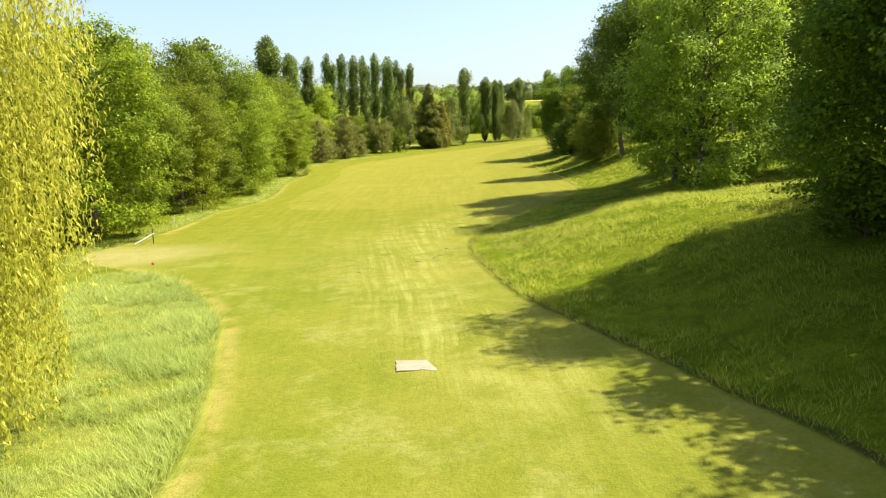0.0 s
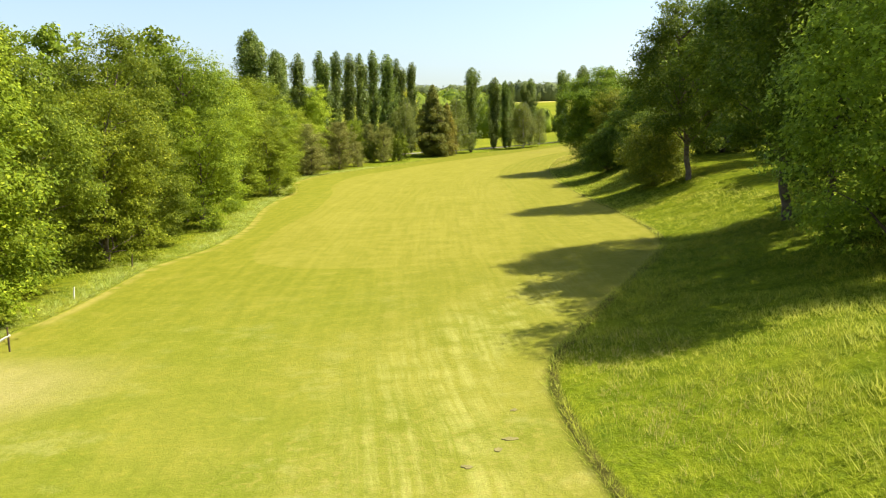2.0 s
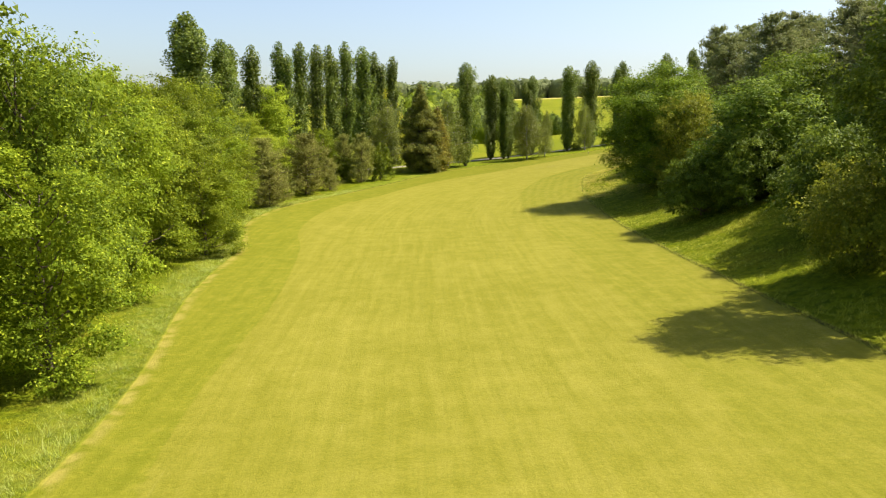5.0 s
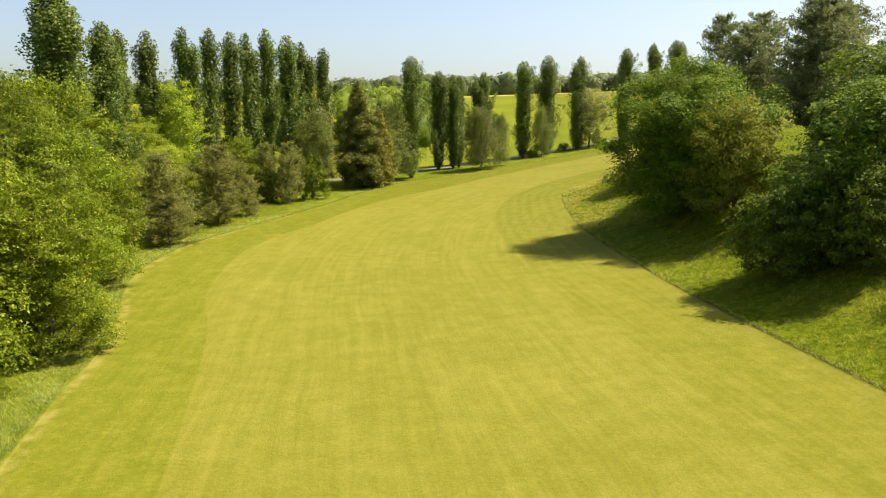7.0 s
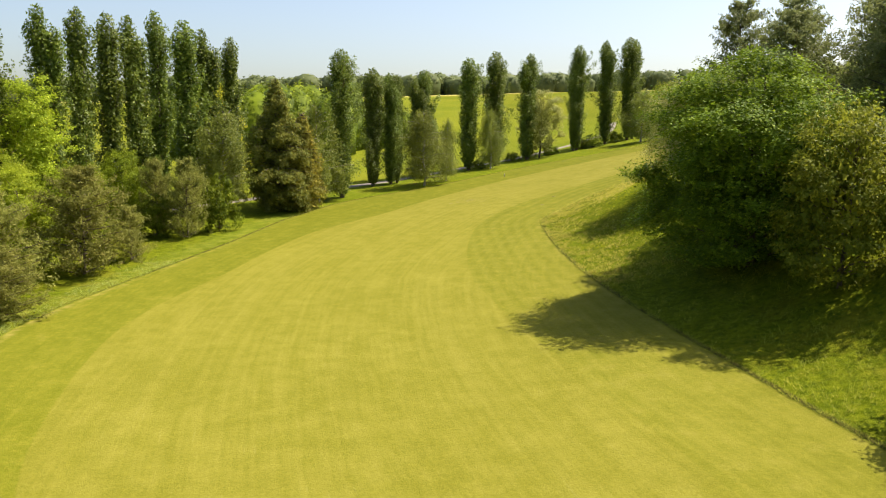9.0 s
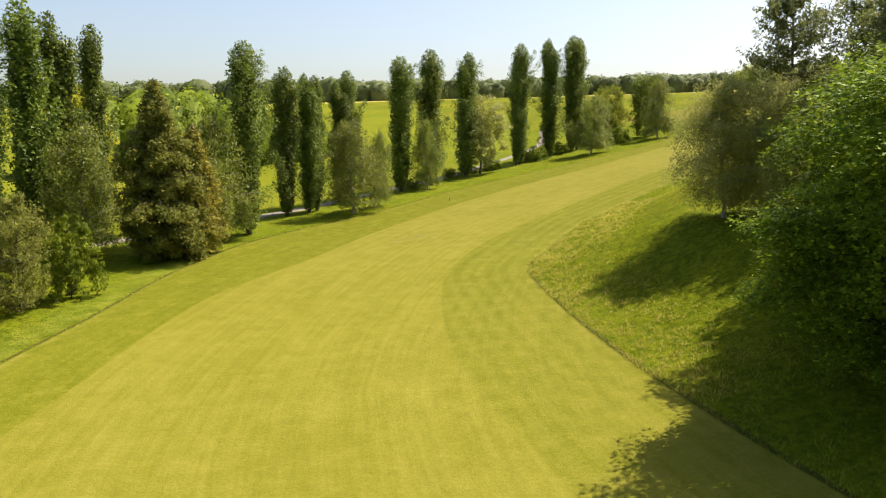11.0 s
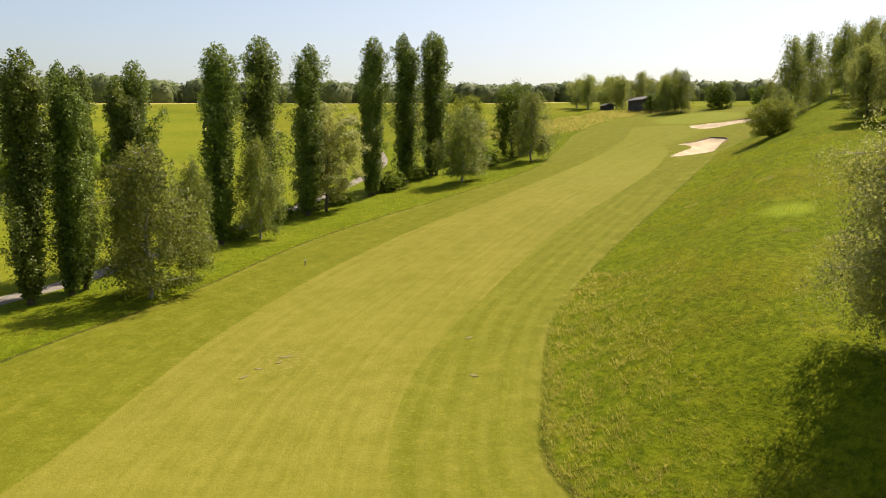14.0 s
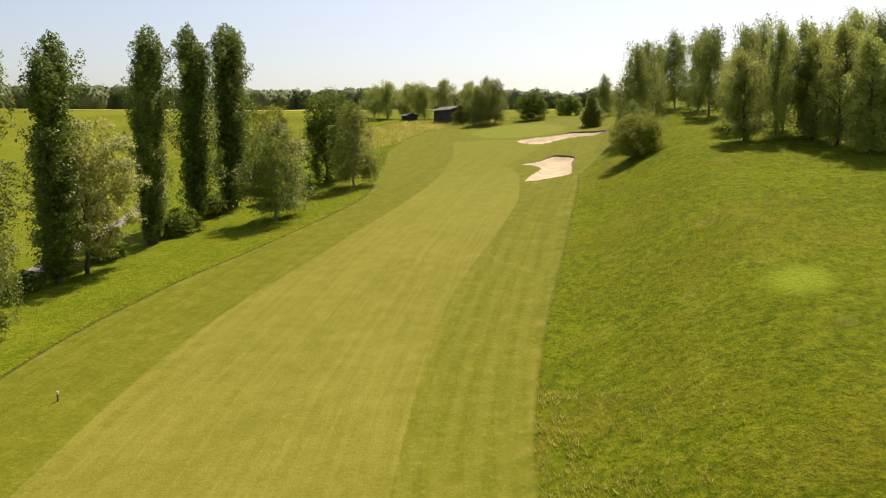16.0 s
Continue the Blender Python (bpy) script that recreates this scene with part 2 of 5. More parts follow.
    wild = k.math("SUBTRACT", 1.0, k.step(mown, -0.3, 0.2))
    lumps = k.math("ADD", k.math("MULTIPLY", k.noise(p, 2.4, 5.0, 0.7), 4.0), k.math("MULTIPLY", n_fine, 2.0))
    k.bump(k.math("ADD", k.math("MULTIPLY", lumps, wild), k.math("ADD", n_fine, k.math("MULTIPLY", n_grain, 0.5))), 0.7, 0.07)
    return k.mat


TURF = ground_material()
LEAF_BRIGHT = leaf_material("leaf_bright", (0.04, 0.072, 0.0036), (0.148, 0.202, 0.009), (0.28, 0.32, 0.022), 0.25)
LEAF_LIME = leaf_material("leaf_lime", (0.075, 0.115, 0.006), (0.17, 0.226, 0.012), (0.3, 0.34, 0.03), 0.4)
LEAF_MID = leaf_material("leaf_mid", (0.028, 0.052, 0.004), (0.12, 0.168, 0.009), (0.23, 0.275, 0.022), 0.25)
LEAF_OAK = leaf_material("leaf_oak", (0.024, 0.054, 0.0036), (0.11, 0.176, 0.01), (0.24, 0.31, 0.022), 0.26)
LEAF_ALDER = leaf_material("leaf_alder", (0.055, 0.076, 0.014), (0.15, 0.178, 0.034), (0.264, 0.28, 0.07), 0.55)
LEAF_GREY = leaf_material("leaf_grey", (0.082, 0.098, 0.02), (0.178, 0.186, 0.044), (0.28, 0.275, 0.085), 0.44, 0.12, 0.5)
LEAF_GOLD = leaf_material("leaf_gold", (0.15, 0.17, 0.010), (0.27, 0.265, 0.016), (0.38, 0.35, 0.03), 0.42)
NEEDLE_GOLD = leaf_material("needle_gold", (0.080, 0.092, 0.016), (0.170, 0.165, 0.022), (0.28, 0.23, 0.03), 0.36)
LEAF_ASH = leaf_material("leaf_ash", (0.036, 0.066, 0.007), (0.144, 0.206, 0.018), (0.27, 0.33, 0.036), 0.5)
LEAF_DARK = leaf_material("leaf_dark", (0.021, 0.044, 0.004), (0.092, 0.144, 0.011), (0.195, 0.245, 0.028), 0.28)
LEAF_OLIVE = leaf_material("leaf_olive", (0.046, 0.07, 0.006), (0.14, 0.168, 0.013), (0.26, 0.265, 0.03), 0.36)
LEAF_POPLAR = leaf_material("leaf_poplar", (0.026, 0.048, 0.006), (0.096, 0.14, 0.016), (0.21, 0.255, 0.038), 0.28, 0.14, 0.5)
LEAF_BIRCH = leaf_material("leaf_birch", (0.042, 0.064, 0.009), (0.116, 0.144, 0.02), (0.225, 0.242, 0.046), 0.4, 0.1, 0.5)
LEAF_WILLOW = leaf_material("leaf_willow", (0.11, 0.124, 0.01), (0.24, 0.236, 0.024), (0.36, 0.33, 0.055), 0.4)
NEEDLE_DARK = leaf_material("needle_dark", (0.050, 0.070, 0.024), (0.112, 0.134, 0.042), (0.18, 0.19, 0.06), 0.36)
NEEDLE_CEDAR = leaf_material("needle_cedar", (0.058, 0.086, 0.018), (0.140, 0.162, 0.028), (0.26, 0.24, 0.035), 0.36)
NEEDLE_BROWN = leaf_material("needle_brown", (0.072, 0.088, 0.016), (0.148, 0.156, 0.032), (0.23, 0.22, 0.055), 0.36)
# skyline leaves: distance haze is mixed into these paler, bluer greens
LEAF_FAR_HAZE = leaf_material("leaf_far_haze", (0.08, 0.112, 0.04), (0.12, 0.152, 0.056), (0.15, 0.182, 0.07), 0.2)
GRASS = leaf_material("grass_blades", (0.100, 0.145, 0.008), (0.190, 0.215, 0.014), (0.34, 0.32, 0.07), 0.44)
GRASS_HILL = leaf_material("grass_hill", (0.095, 0.13, 0.005), (0.18, 0.212, 0.008), (0.26, 0.27, 0.022), 0.38, 0.0)
SEEDS = leaf_material("grass_seed_heads", (0.16, 0.155, 0.035), (0.26, 0.225, 0.075), (0.36, 0.3, 0.14), 0.36, 0.0)
GRASS_STRAW = leaf_material("grass_straw", (0.175, 0.18, 0.024), (0.285, 0.265, 0.05), (0.41, 0.36, 0.11), 0.38, 0.0)
GRASS_PALE = leaf_material("grass_pale", (0.122, 0.178, 0.03), (0.212, 0.26, 0.062), (0.31, 0.33, 0.12), 0.42)
BARK = plain_material("bark", (0.06, 0.045, 0.03), (0.17, 0.13, 0.09), 2.0, 0.9, 0.03)
BARK_PALE = plain_material("bark_pale", (0.16, 0.14, 0.11), (0.42, 0.39, 0.34), 2.5, 0.85, 0.02)
SAND = plain_material("bunker_sand", (0.40, 0.31, 0.19), (0.54, 0.43, 0.28), 0.6, 0.95, 0.03)
SOIL = plain_material("bunker_lip_soil", (0.09, 0.06, 0.03), (0.19, 0.13, 0.06), 1.5, 0.95, 0.04)
MAT_SAND = plain_material("pale_tee_surface", (0.27, 0.21, 0.135), (0.36, 0.29, 0.20), 3.0, 0.95, 0.02)
GRAVEL = plain_material("pale_gravel", (0.16, 0.138, 0.108), (0.26, 0.226, 0.178), 1.2, 0.95, 0.03, 12.0)
DIRT = plain_material("dry_turf_soil", (0.13, 0.12, 0.036), (0.21, 0.175, 0.062), 5.0, 0.95, 0.02)
WHITE = plain_material("white_paint", (0.62, 0.61, 0.57), (0.80, 0.79, 0.76), 4.0, 0.6, 0.005)
RED = plain_material("red_paint", (0.50, 0.06, 0.03), (0.62, 0.10, 0.05), 6.0, 0.5, 0.004)
POST = plain_material("dark_post_wood", (0.05, 0.035, 0.02), (0.12, 0.08, 0.05), 8.0, 0.8, 0.01)
GREY_POST = plain_material("weathered_grey_post", (0.16, 0.14, 0.11), (0.27, 0.24, 0.20), 8.0, 0.85, 0.01)
BARN = plain_material("dark_barn_boards", (0.035, 0.028, 0.026), (0.075, 0.06, 0.055), 0.8, 0.85, 0.03)
ROOF = plain_material("grey_sheet_roof", (0.10, 0.095, 0.09), (0.17, 0.16, 0.15), 0.6, 0.9, 0.02)


# ---- the lie of the land ----
LAND_X, LAND_Y, LAND_STEP = -150.0, -90.0, 50.0
LAND = [
    (-12.9, -9.9, -6.7, -3.0, 1.5, 7.0, 13.0, 19.3, 25.6),
    (-10.0, -7.3, -4.4, -1.1, 3.5, 9.2, 15.4, 21.7, 28.1),
    (-7.1, -4.7, -2.1, 0.7, 5.3, 11.4, 17.7, 24.1, 30.5),
    (-4.2, -2.5, -0.5, 1.7, 6.7, 13.2, 19.8, 26.3, 32.8),
    (-1.4, -0.4, 0.5, 1.9, 6.8, 14.2, 21.5, 28.3, 34.8),
    (1.6, 1.9, 1.9, 1.6, 6.2, 15.3, 23.2, 30.0, 36.5),
    (4.6, 4.5, 4.2, 3.4, 8.1, 17.9, 25.2, 31.5, 37.8),
    (7.5, 7.1, 6.7, 6.7, 10.4, 19.1, 26.6, 32.6, 38.9),
    (10.5, 10.0, 9.3, 8.8, 10.3, 17.5, 26.2, 33.2, 39.8),
    (13.5, 12.9, 12.2, 12.0, 13.4, 18.5, 25.9, 33.2, 40.3),
    (16.3, 15.7, 15.2, 15.2, 16.7, 20.4, 26.3, 33.2, 40.4),
]
LAND = np.array(LAND)


def smooth01(v):
    v = np.clip(v, 0, 1)
    return v * v * (3 - 2 * v)


def outside(x, y):
    return np.hypot(np.maximum(np.maximum(-100 - x, x - 200), 0), np.maximum(np.maximum(-40 - y, y - 360), 0))


def height(x, y):
    """The ground's height: a cubic spline over a coarse table, rising gently to the woods beyond it."""
    x, y = np.atleast_1d(np.asarray(x, float)), np.atleast_1d(np.asarray(y, float))
    u = np.clip((x - LAND_X) / LAND_STEP, 1, LAND.shape[1] - 2 - 1e-6)
    v = np.clip((y - LAND_Y) / LAND_STEP, 1, LAND.shape[0] - 2 - 1e-6)
    i, j = np.floor(u).astype(int), np.floor(v).astype(int)
    a, b = u - i, v - j

    def weights(t):
        return ((1 - t) ** 3 / 6, (3 * t**3 - 6 * t * t + 4) / 6, (-3 * t**3 + 3 * t * t + 3 * t + 1) / 6, t**3 / 6)

    wa, wb = weights(a), weights(b)
    z = sum(wa[p] * wb[q] * LAND[j - 1 + q, i - 1 + p] for p in range(4) for q in range(4))
    # the bank that rises beside the fairway
    further = smooth01((y - 90) / 60)
    up = np.clip(beside(BANK_FOOT, x, y) / 14.0, 0, 1)
    hollow = smooth01((y - 120) / 40) * (1 - 0.75 * smooth01((y - 203) / 12))
    up = smooth01(up) * (1 - hollow) + up * up * hollow
    z = z + (2.56 * (1 - further) + 4.18 * further - 1.3 * np.exp(-((y - 62) / 13.0) ** 2)) * up
    # the fields climb to the woods on the skyline
    top = 37.5 + 0.035 * np.clip(x, -150, 400)
    z = z + (top - z) * np.clip(outside(x, y) / 285.0, 0, 1) * smooth01((y - 60) / 220)
    for ring, deep in BUNKERS:
        z = z - deep * smooth01((inside(ring, x, y) + 0.4) / 2.4)
    return z


def ground(x, y):
    return float(height(x, y)[0])


def bend(points, per=8, closed=False):
    """A smooth curve through plan points."""
    pts = [np.array(q, float) for q in points]
    n, out = len(pts), []
    for k in range(n if closed else n - 1):
        g = [pts[(k + d) % n] if closed else pts[min(max(k + d, 0), n - 1)] for d in (-1, 0, 1, 2)]
        for s in range(per):
            t = s / per
            out.append(0.5 * (2 * g[1] + (g[2] - g[0]) * t + (2 * g[0] - 5 * g[1] + 4 * g[2] - g[3]) * t * t + (3 * g[1] - g[0] - 3 * g[2] + g[3]) * t**3))
    if not closed:
        out.append(pts[-1])
    return np.array(out)


def off(line, x, y):
    """Distance from an open or closed run of points (given with its end repeated if closed)."""
    best = np.full(x.shape, 1e9)
    for a, b in zip(line[:-1], line[1:]):
        d = b - a
        t = np.clip(((x - a[0]) * d[0] + (y - a[1]) * d[1]) / (d @ d + 1e-9), 0, 1)
        best = np.minimum(best, (x - a[0] - t * d[0]) ** 2 + (y - a[1] - t * d[1]) ** 2)
    return np.sqrt(best)


def inside(ring, x, y):
    """Signed distance from a closed outline, positive within."""
    loop = np.vstack([ring, ring[:1]])
    odd = np.zeros(x.shape, bool)
    for a, b in zip(loop[:-1], loop[1:]):
        cross = (a[1] > y) != (b[1] > y)
        xx = a[0] + (y - a[1]) * (b[0] - a[0]) / (b[1] - a[1] + 1e-12)
        odd ^= cross & (x < xx)
    return np.where(odd, 1, -1) * off(loop, x, y)


def beside(line, x, y):
    """Signed distance from an open line, positive to its right."""
    best, sign = np.full(x.shape, 1e18), np.zeros(x.shape)
    for a, b in zip(line[:-1], line[1:]):
        d = b - a
        t = np.clip(((x - a[0]) * d[0] + (y - a[1]) * d[1]) / (d @ d + 1e-9), 0, 1)
        q = (x - a[0] - t * d[0]) ** 2 + (y - a[1] - t * d[1]) ** 2
        near = q < best
        best = np.where(near, q, best)
        sign = np.where(near, np.where(d[0] * (y - a[1]) - d[1] * (x - a[0]) < 0, 1, -1), sign)
    return np.sqrt(best) * sign


RIGHT_EDGE = bend([(11.5, -25), (11, 5), (9.1, 16), (8, 19.6), (5.9, 25.9), (3.4, 33.5), (2.2, 40), (1.5, 47), (1.8, 52.8), (4.9, 60.6), (11.8, 75.6), (13.8, 83.5), (14.5, 97),
                   (14.8, 115), (15.3, 133), (15.9, 148), (16.8, 161), (18.2, 178), (20.4, 192.5), (23.9, 207.5), (26, 213), (30, 217.3), (42, 228.3), (58, 237.2), (74.8, 245), (105, 259)])
BANK_FOOT = np.vstack([[(11.5, -300)], RIGHT_EDGE[::2], [(140, 275), (260, 330)]])
LEFT_EDGE = bend([(-7, -25), (-6, 8), (-6.5, 20), (-8.6, 29.8), (-9.9, 34), (-14.6, 42.7), (-24.4, 53), (-23.7, 60), (-23, 68), (-23.3, 81), (-21.7, 89.5), (-22.1, 103), (-24.8, 122),
                  (-25.6, 135), (-26, 148), (-29, 167), (-27.2, 182.5), (-21.3, 196), (-12, 214), (-4, 229.8), (6.3, 242.8), (24, 254), (41, 266), (56, 273), (70, 277.2), (92, 284.3), (105, 293)])
GREEN_BACK = bend([(112, 262.5), (132, 268), (160, 277), (184, 288), (196, 304), (188, 322), (168, 330), (140, 319), (120, 304)])
MOWN = np.vstack([RIGHT_EDGE, GREEN_BACK, LEFT_EDGE[::-1]])
FAIR_RIGHT = bend([(3.3, 80), (5.1, 98.8), (6.2, 117), (7.4, 136), (8, 162), (8.5, 179), (10.4, 193), (16.8, 211.6), (26.2, 224.6), (41, 235.3), (61.3, 247.3), (83.3, 256.6), (95, 261.8), (104, 267), (112, 272), (119.5, 278.5), (130, 281), (142, 285)])
FAIR_LEFT = bend([(-16, 81), (-17.4, 88), (-18.3, 101), (-18, 122), (-19.4, 146), (-21.4, 161), (-19.8, 181), (-12.4, 198.2), (-3, 216.8), (9, 229), (24.6, 244), (47, 259.2), (71, 269), (102, 280.8), (126, 294), (147, 309)])
FAIR = np.vstack([bend([(-16, 81), (-12, 77.5), (-6, 76.5), (0, 77.5), (3.3, 80)]), FAIR_RIGHT, bend([(142, 285), (150, 298), (147, 309)]), FAIR_LEFT[::-1]])
SPINE = bend([(-1, -60), (-2, 20), (-6, 60), (-7, 100), (-6.5, 140), (-5, 172), (3, 200), (26, 231), (66, 256), (110, 276), (170, 300), (260, 340)], 6)
GREEN = np.array([(166 + 15 * math.cos(a) * 0.8 - 10 * math.sin(a) * 0.6, 305 + 15 * math.cos(a) * 0.6 + 10 * math.sin(a) * 0.8) for a in np.linspace(0, 2 * math.pi, 40, endpoint=False)])
BUNKER_LOW = bend([(120.5, 276.5), (124, 275.2), (128, 275), (127, 271), (121.8, 268.6), (114, 264.6), (110.5, 265.2), (107, 267.8), (111, 269.5), (116.6, 271.0), (119.4, 273.6)], 5, True)
BUNKER_HIGH = bend([(148.5, 294.5), (152, 293.5), (155.5, 290.5), (160, 288.5), (160.8, 283), (159, 280.5), (156, 281.5), (153.5, 284.5), (149, 285.6), (143.5, 286), (144.5, 290.5)], 5, True)
BUNKERS = ((BUNKER_LOW, 0.7), (BUNKER_HIGH, 0.8))
TRACK = bend([(-60, 196), (-34, 228), (-11, 248), (2.5, 256.3), (10, 261), (18.5, 266), (35, 279), (50, 289.5), (62, 300), (76, 312), (92, 330), (110, 362)])


def quad_mesh(name, verts, faces, material, smooth=False):
    """A mesh from arrays of places and four-cornered faces."""
    me = bpy.data.meshes.new(name)
    verts, faces = np.asarray(verts, np.float32), np.asarray(faces, np.int32)
    me.vertices.add(len(verts))
    me.vertices.foreach_set("co", verts.ravel())
    me.loops.add(faces.size)
    me.loops.foreach_set("vertex_index", faces.ravel())
    me.polygons.add(len(faces))
    me.polygons.foreach_set("loop_start", np.arange(0, faces.size, faces.shape[1], dtype=np.int32))
    if smooth:
        me.polygons.foreach_set("use_smooth", np.ones(len(faces), bool))
    me.update(calc_edges=True)
    me.materials.append(material)
    return me


def part(name, mesh, parent, label=""):
    """A mesh, or a bmesh with one material set already, as one part under a thing."""
    ob = new(name, mesh)
    ob.parent = parent
    return tagged(ob, label)


def spread(lo, hi, fine, zones=()):
    """Grid lines: even within lo..hi, wider and wider outside."""
    v = list(np.arange(lo, hi + 0.01, fine))
    for a, b, s in zones:
        v = [q for q in v if q <= a or q >= b] + list(np.arange(a, b, s))
    step, q = fine, hi
    while q < 3200:
        step *= 1.22
        q += step
        v.append(q)
    step, q = fine, lo
    while q > -3200:
        step *= 1.22
        q -= step
        v.append(q)
    return np.unique(np.round(v, 3))


def build_ground():
    gx = spread(-70, 210, 2.0, [(58, 72, 1.0), (96, 162, 1.0)])
    gy = spread(-30, 370, 2.0, [(218, 230, 1.0), (254, 300, 1.0)])
    X, Y = np.meshgrid(gx, gy)
    x, y = X.ravel(), Y.ravel()
    z = height(x, y)
    n, m = len(gx), len(gy)
    c = (np.arange(m - 1)[:, None] * n + np.arange(n - 1)).ravel()
    me = quad_mesh("ground", np.stack([x, y, z], 1), np.stack([c, c + 1, c + n + 1, c + n], 1), TURF, True)
    north = np.interp(x, TRACK[:, 0], TRACK[:, 1])
    values = {
        "mown": np.clip(inside(MOWN, x, y), -50, 50),
        "fair": np.clip(inside(FAIR, x, y), -50, 50),
        "across": off(RIGHT_EDGE, x, y),
        "spine": beside(SPINE, x, y),
        "green": np.clip(inside(GREEN, x, y), -50, 50),
        "road": np.where(y > north, 1, -1) * off(TRACK, x, y),
        "tee": smooth01(1.6 - np.hypot((x + 22.0) / 5.5, (y - 53.0) / 3.6) * 1.0) * (inside(MOWN, x, y) > -1),
        "bare": smooth01(1.5 - np.hypot((x - 22.5) / 2.2, (y - 233.6) / 2.2)) + smooth01(1.4 - np.hypot((x + 3) / 6, (y - 44) / 5)) * 0.35,
        "lush": np.maximum(smooth01(1.9 - 1.5 * np.hypot((x - 64.5) / 3.0, (y - 223.4) / 1.9)), 0.2 * smooth01(-inside(MOWN, x, y) / 1.5) * (beside(LEFT_EDGE, x, y) < 0) * smooth01((y - 205) / 30) * smooth01((118 - x) / 15)),
        "pale": np.maximum(smooth01((-2.0 - x) / 3.0) * smooth01((52 + 3 * np.sin(x * 0.3) - y) / 9.0) * smooth01((x + 45) / 20), 0.75 * (beside(LEFT_EDGE, x, y) < 0) * smooth01((4.5 + inside(MOWN, x, y)) / 2.5) * smooth01((246 - y) / 15) * 0.6) + 0.8 * smooth01(1.4 - np.hypot((x - 160) / 30, (y - 341) / 13)),
        "far": outside(x, y),
    }
    for name, v in values.items():
        a = me.attributes.new(name, "FLOAT", "POINT")
        a.data.foreach_set("value", v.astype(np.float32))
    return tagged(new("ground", me), "rolling golf course turf with mown fairway and rough", "ground", kind="structure")


build_ground()


def build_track():
    line = bend(TRACK, 3)
    d = np.gradient(line, axis=0)
    d /= np.linalg.norm(d, axis=1)[:, None]
    side = np.stack([-d[:, 1], d[:, 0]], 1)
    rows = []
    for s, lift in ((-1.25, -0.05), (-1.1, 0.05), (-0.4, 0.07), (0.4, 0.07), (1.1, 0.05), (1.25, -0.05)):
        q = line + side * s
        rows.append(np.column_stack([q, height(q[:, 0], q[:, 1]) + lift]))
    v = np.stack(rows, 1).reshape(-1, 3)
    c = (np.arange(len(line) - 1)[:, None] * 6 + np.arange(5)).ravel()
    return tagged(new("farm_track", quad_mesh("farm_track", v, np.stack([c, c + 1, c + 7, c + 6], 1), GRAVEL, True)), "pale gravel farm track running beside the poplars", "track", kind="structure")


build_track()


# ---- trees ----
def unit(v):
    return v / np.maximum(np.linalg.norm(v, axis=-1, keepdims=True), 1e-9)


def leaf_quads(rng, p, n, length, width, hang=0.0):
    """Pointed leaves at places p that face n."""
    k = len(p)
    a = rng.normal(size=(k, 3))
    a[:, 2] -= hang
    a = unit(a - n * (a * n).sum(1)[:, None])
    b = np.cross(n, a)
    size = rng.uniform(0.65, 1.2, (k, 1))
    la, wb = a * length * size * 0.5, b * width * size * 0.5
    fold = n * width * size * 0.18
    v = np.stack([p + la, p + wb - la + fold, p - wb - la * 0.7 - fold], 1).reshape(-1, 3)
    return v, np.arange(3 * k).reshape(-1, 3)


def tube(path, radii, sides=6):
    """A tapered, closed limb along a run of places."""
    path = np.asarray(path, float)
    d = unit(np.gradient(path, axis=0))
    ref = np.where(np.abs(d[:, 2:3]) > 0.9, np.array([[1.0, 0, 0]]), np.array([[0, 0, 1.0]]))
    u = unit(np.cross(d, ref))
    w = np.cross(d, u)
    ang = np.linspace(0, 2 * math.pi, sides, endpoint=False)
    ring = path[:, None] + np.asarray(radii)[:, None, None] * (np.cos(ang)[None, :, None] * u[:, None] + np.sin(ang)[None, :, None] * w[:, None])
    v = ring.reshape(-1, 3)
    f = []
    for i in range(len(path) - 1):
        for j in range(sides):
            f.append((i * sides + j, i * sides + (j + 1) % sides, (i + 1) * sides + (j + 1) % sides, (i + 1) * sides + j))
    return v, np.array(f)


def merge(chunks):
    vs, fs, n = [], [], 0
    for v, f in chunks:
        vs.append(v)
        fs.append(f + n)
        n += len(v)
    return np.vstack(vs), np.vstack(fs)


def curve_to(rng, a, b, k=6, sag=0.0, wild=0.06):
    """A limb's line from a to b that rises first and wanders a little."""
    t = np.linspace(0, 1, k)[:, None]
    a, b = np.asarray(a, float), np.asarray(b, float)
    line = a + (b - a) * t
    length = np.linalg.norm(b - a)
    line[:, 2] += np.sin(t[:, 0] * math.pi) * sag * length
    line[1:-1] += rng.normal(0, wild * length / k, (k - 2, 3))
    return line


def ball(rng, k):
    return unit(rng.normal(size=(k, 3)))


def assemble(name, wood, limbs, leaves, bark, foliage):
    """One tree: an empty at the root with trunk, branches and crown."""
    root = new(name)
    trunk = part("trunk", quad_mesh("trunk", *wood, bark, True), root)
    if limbs:
        tagged(part("limb_work", quad_mesh("limb_work", *merge(limbs), bark, True), trunk), kind="stuff")
    part("crown", quad_mesh("crown", *merge(leaves), foliage), root)
    return root


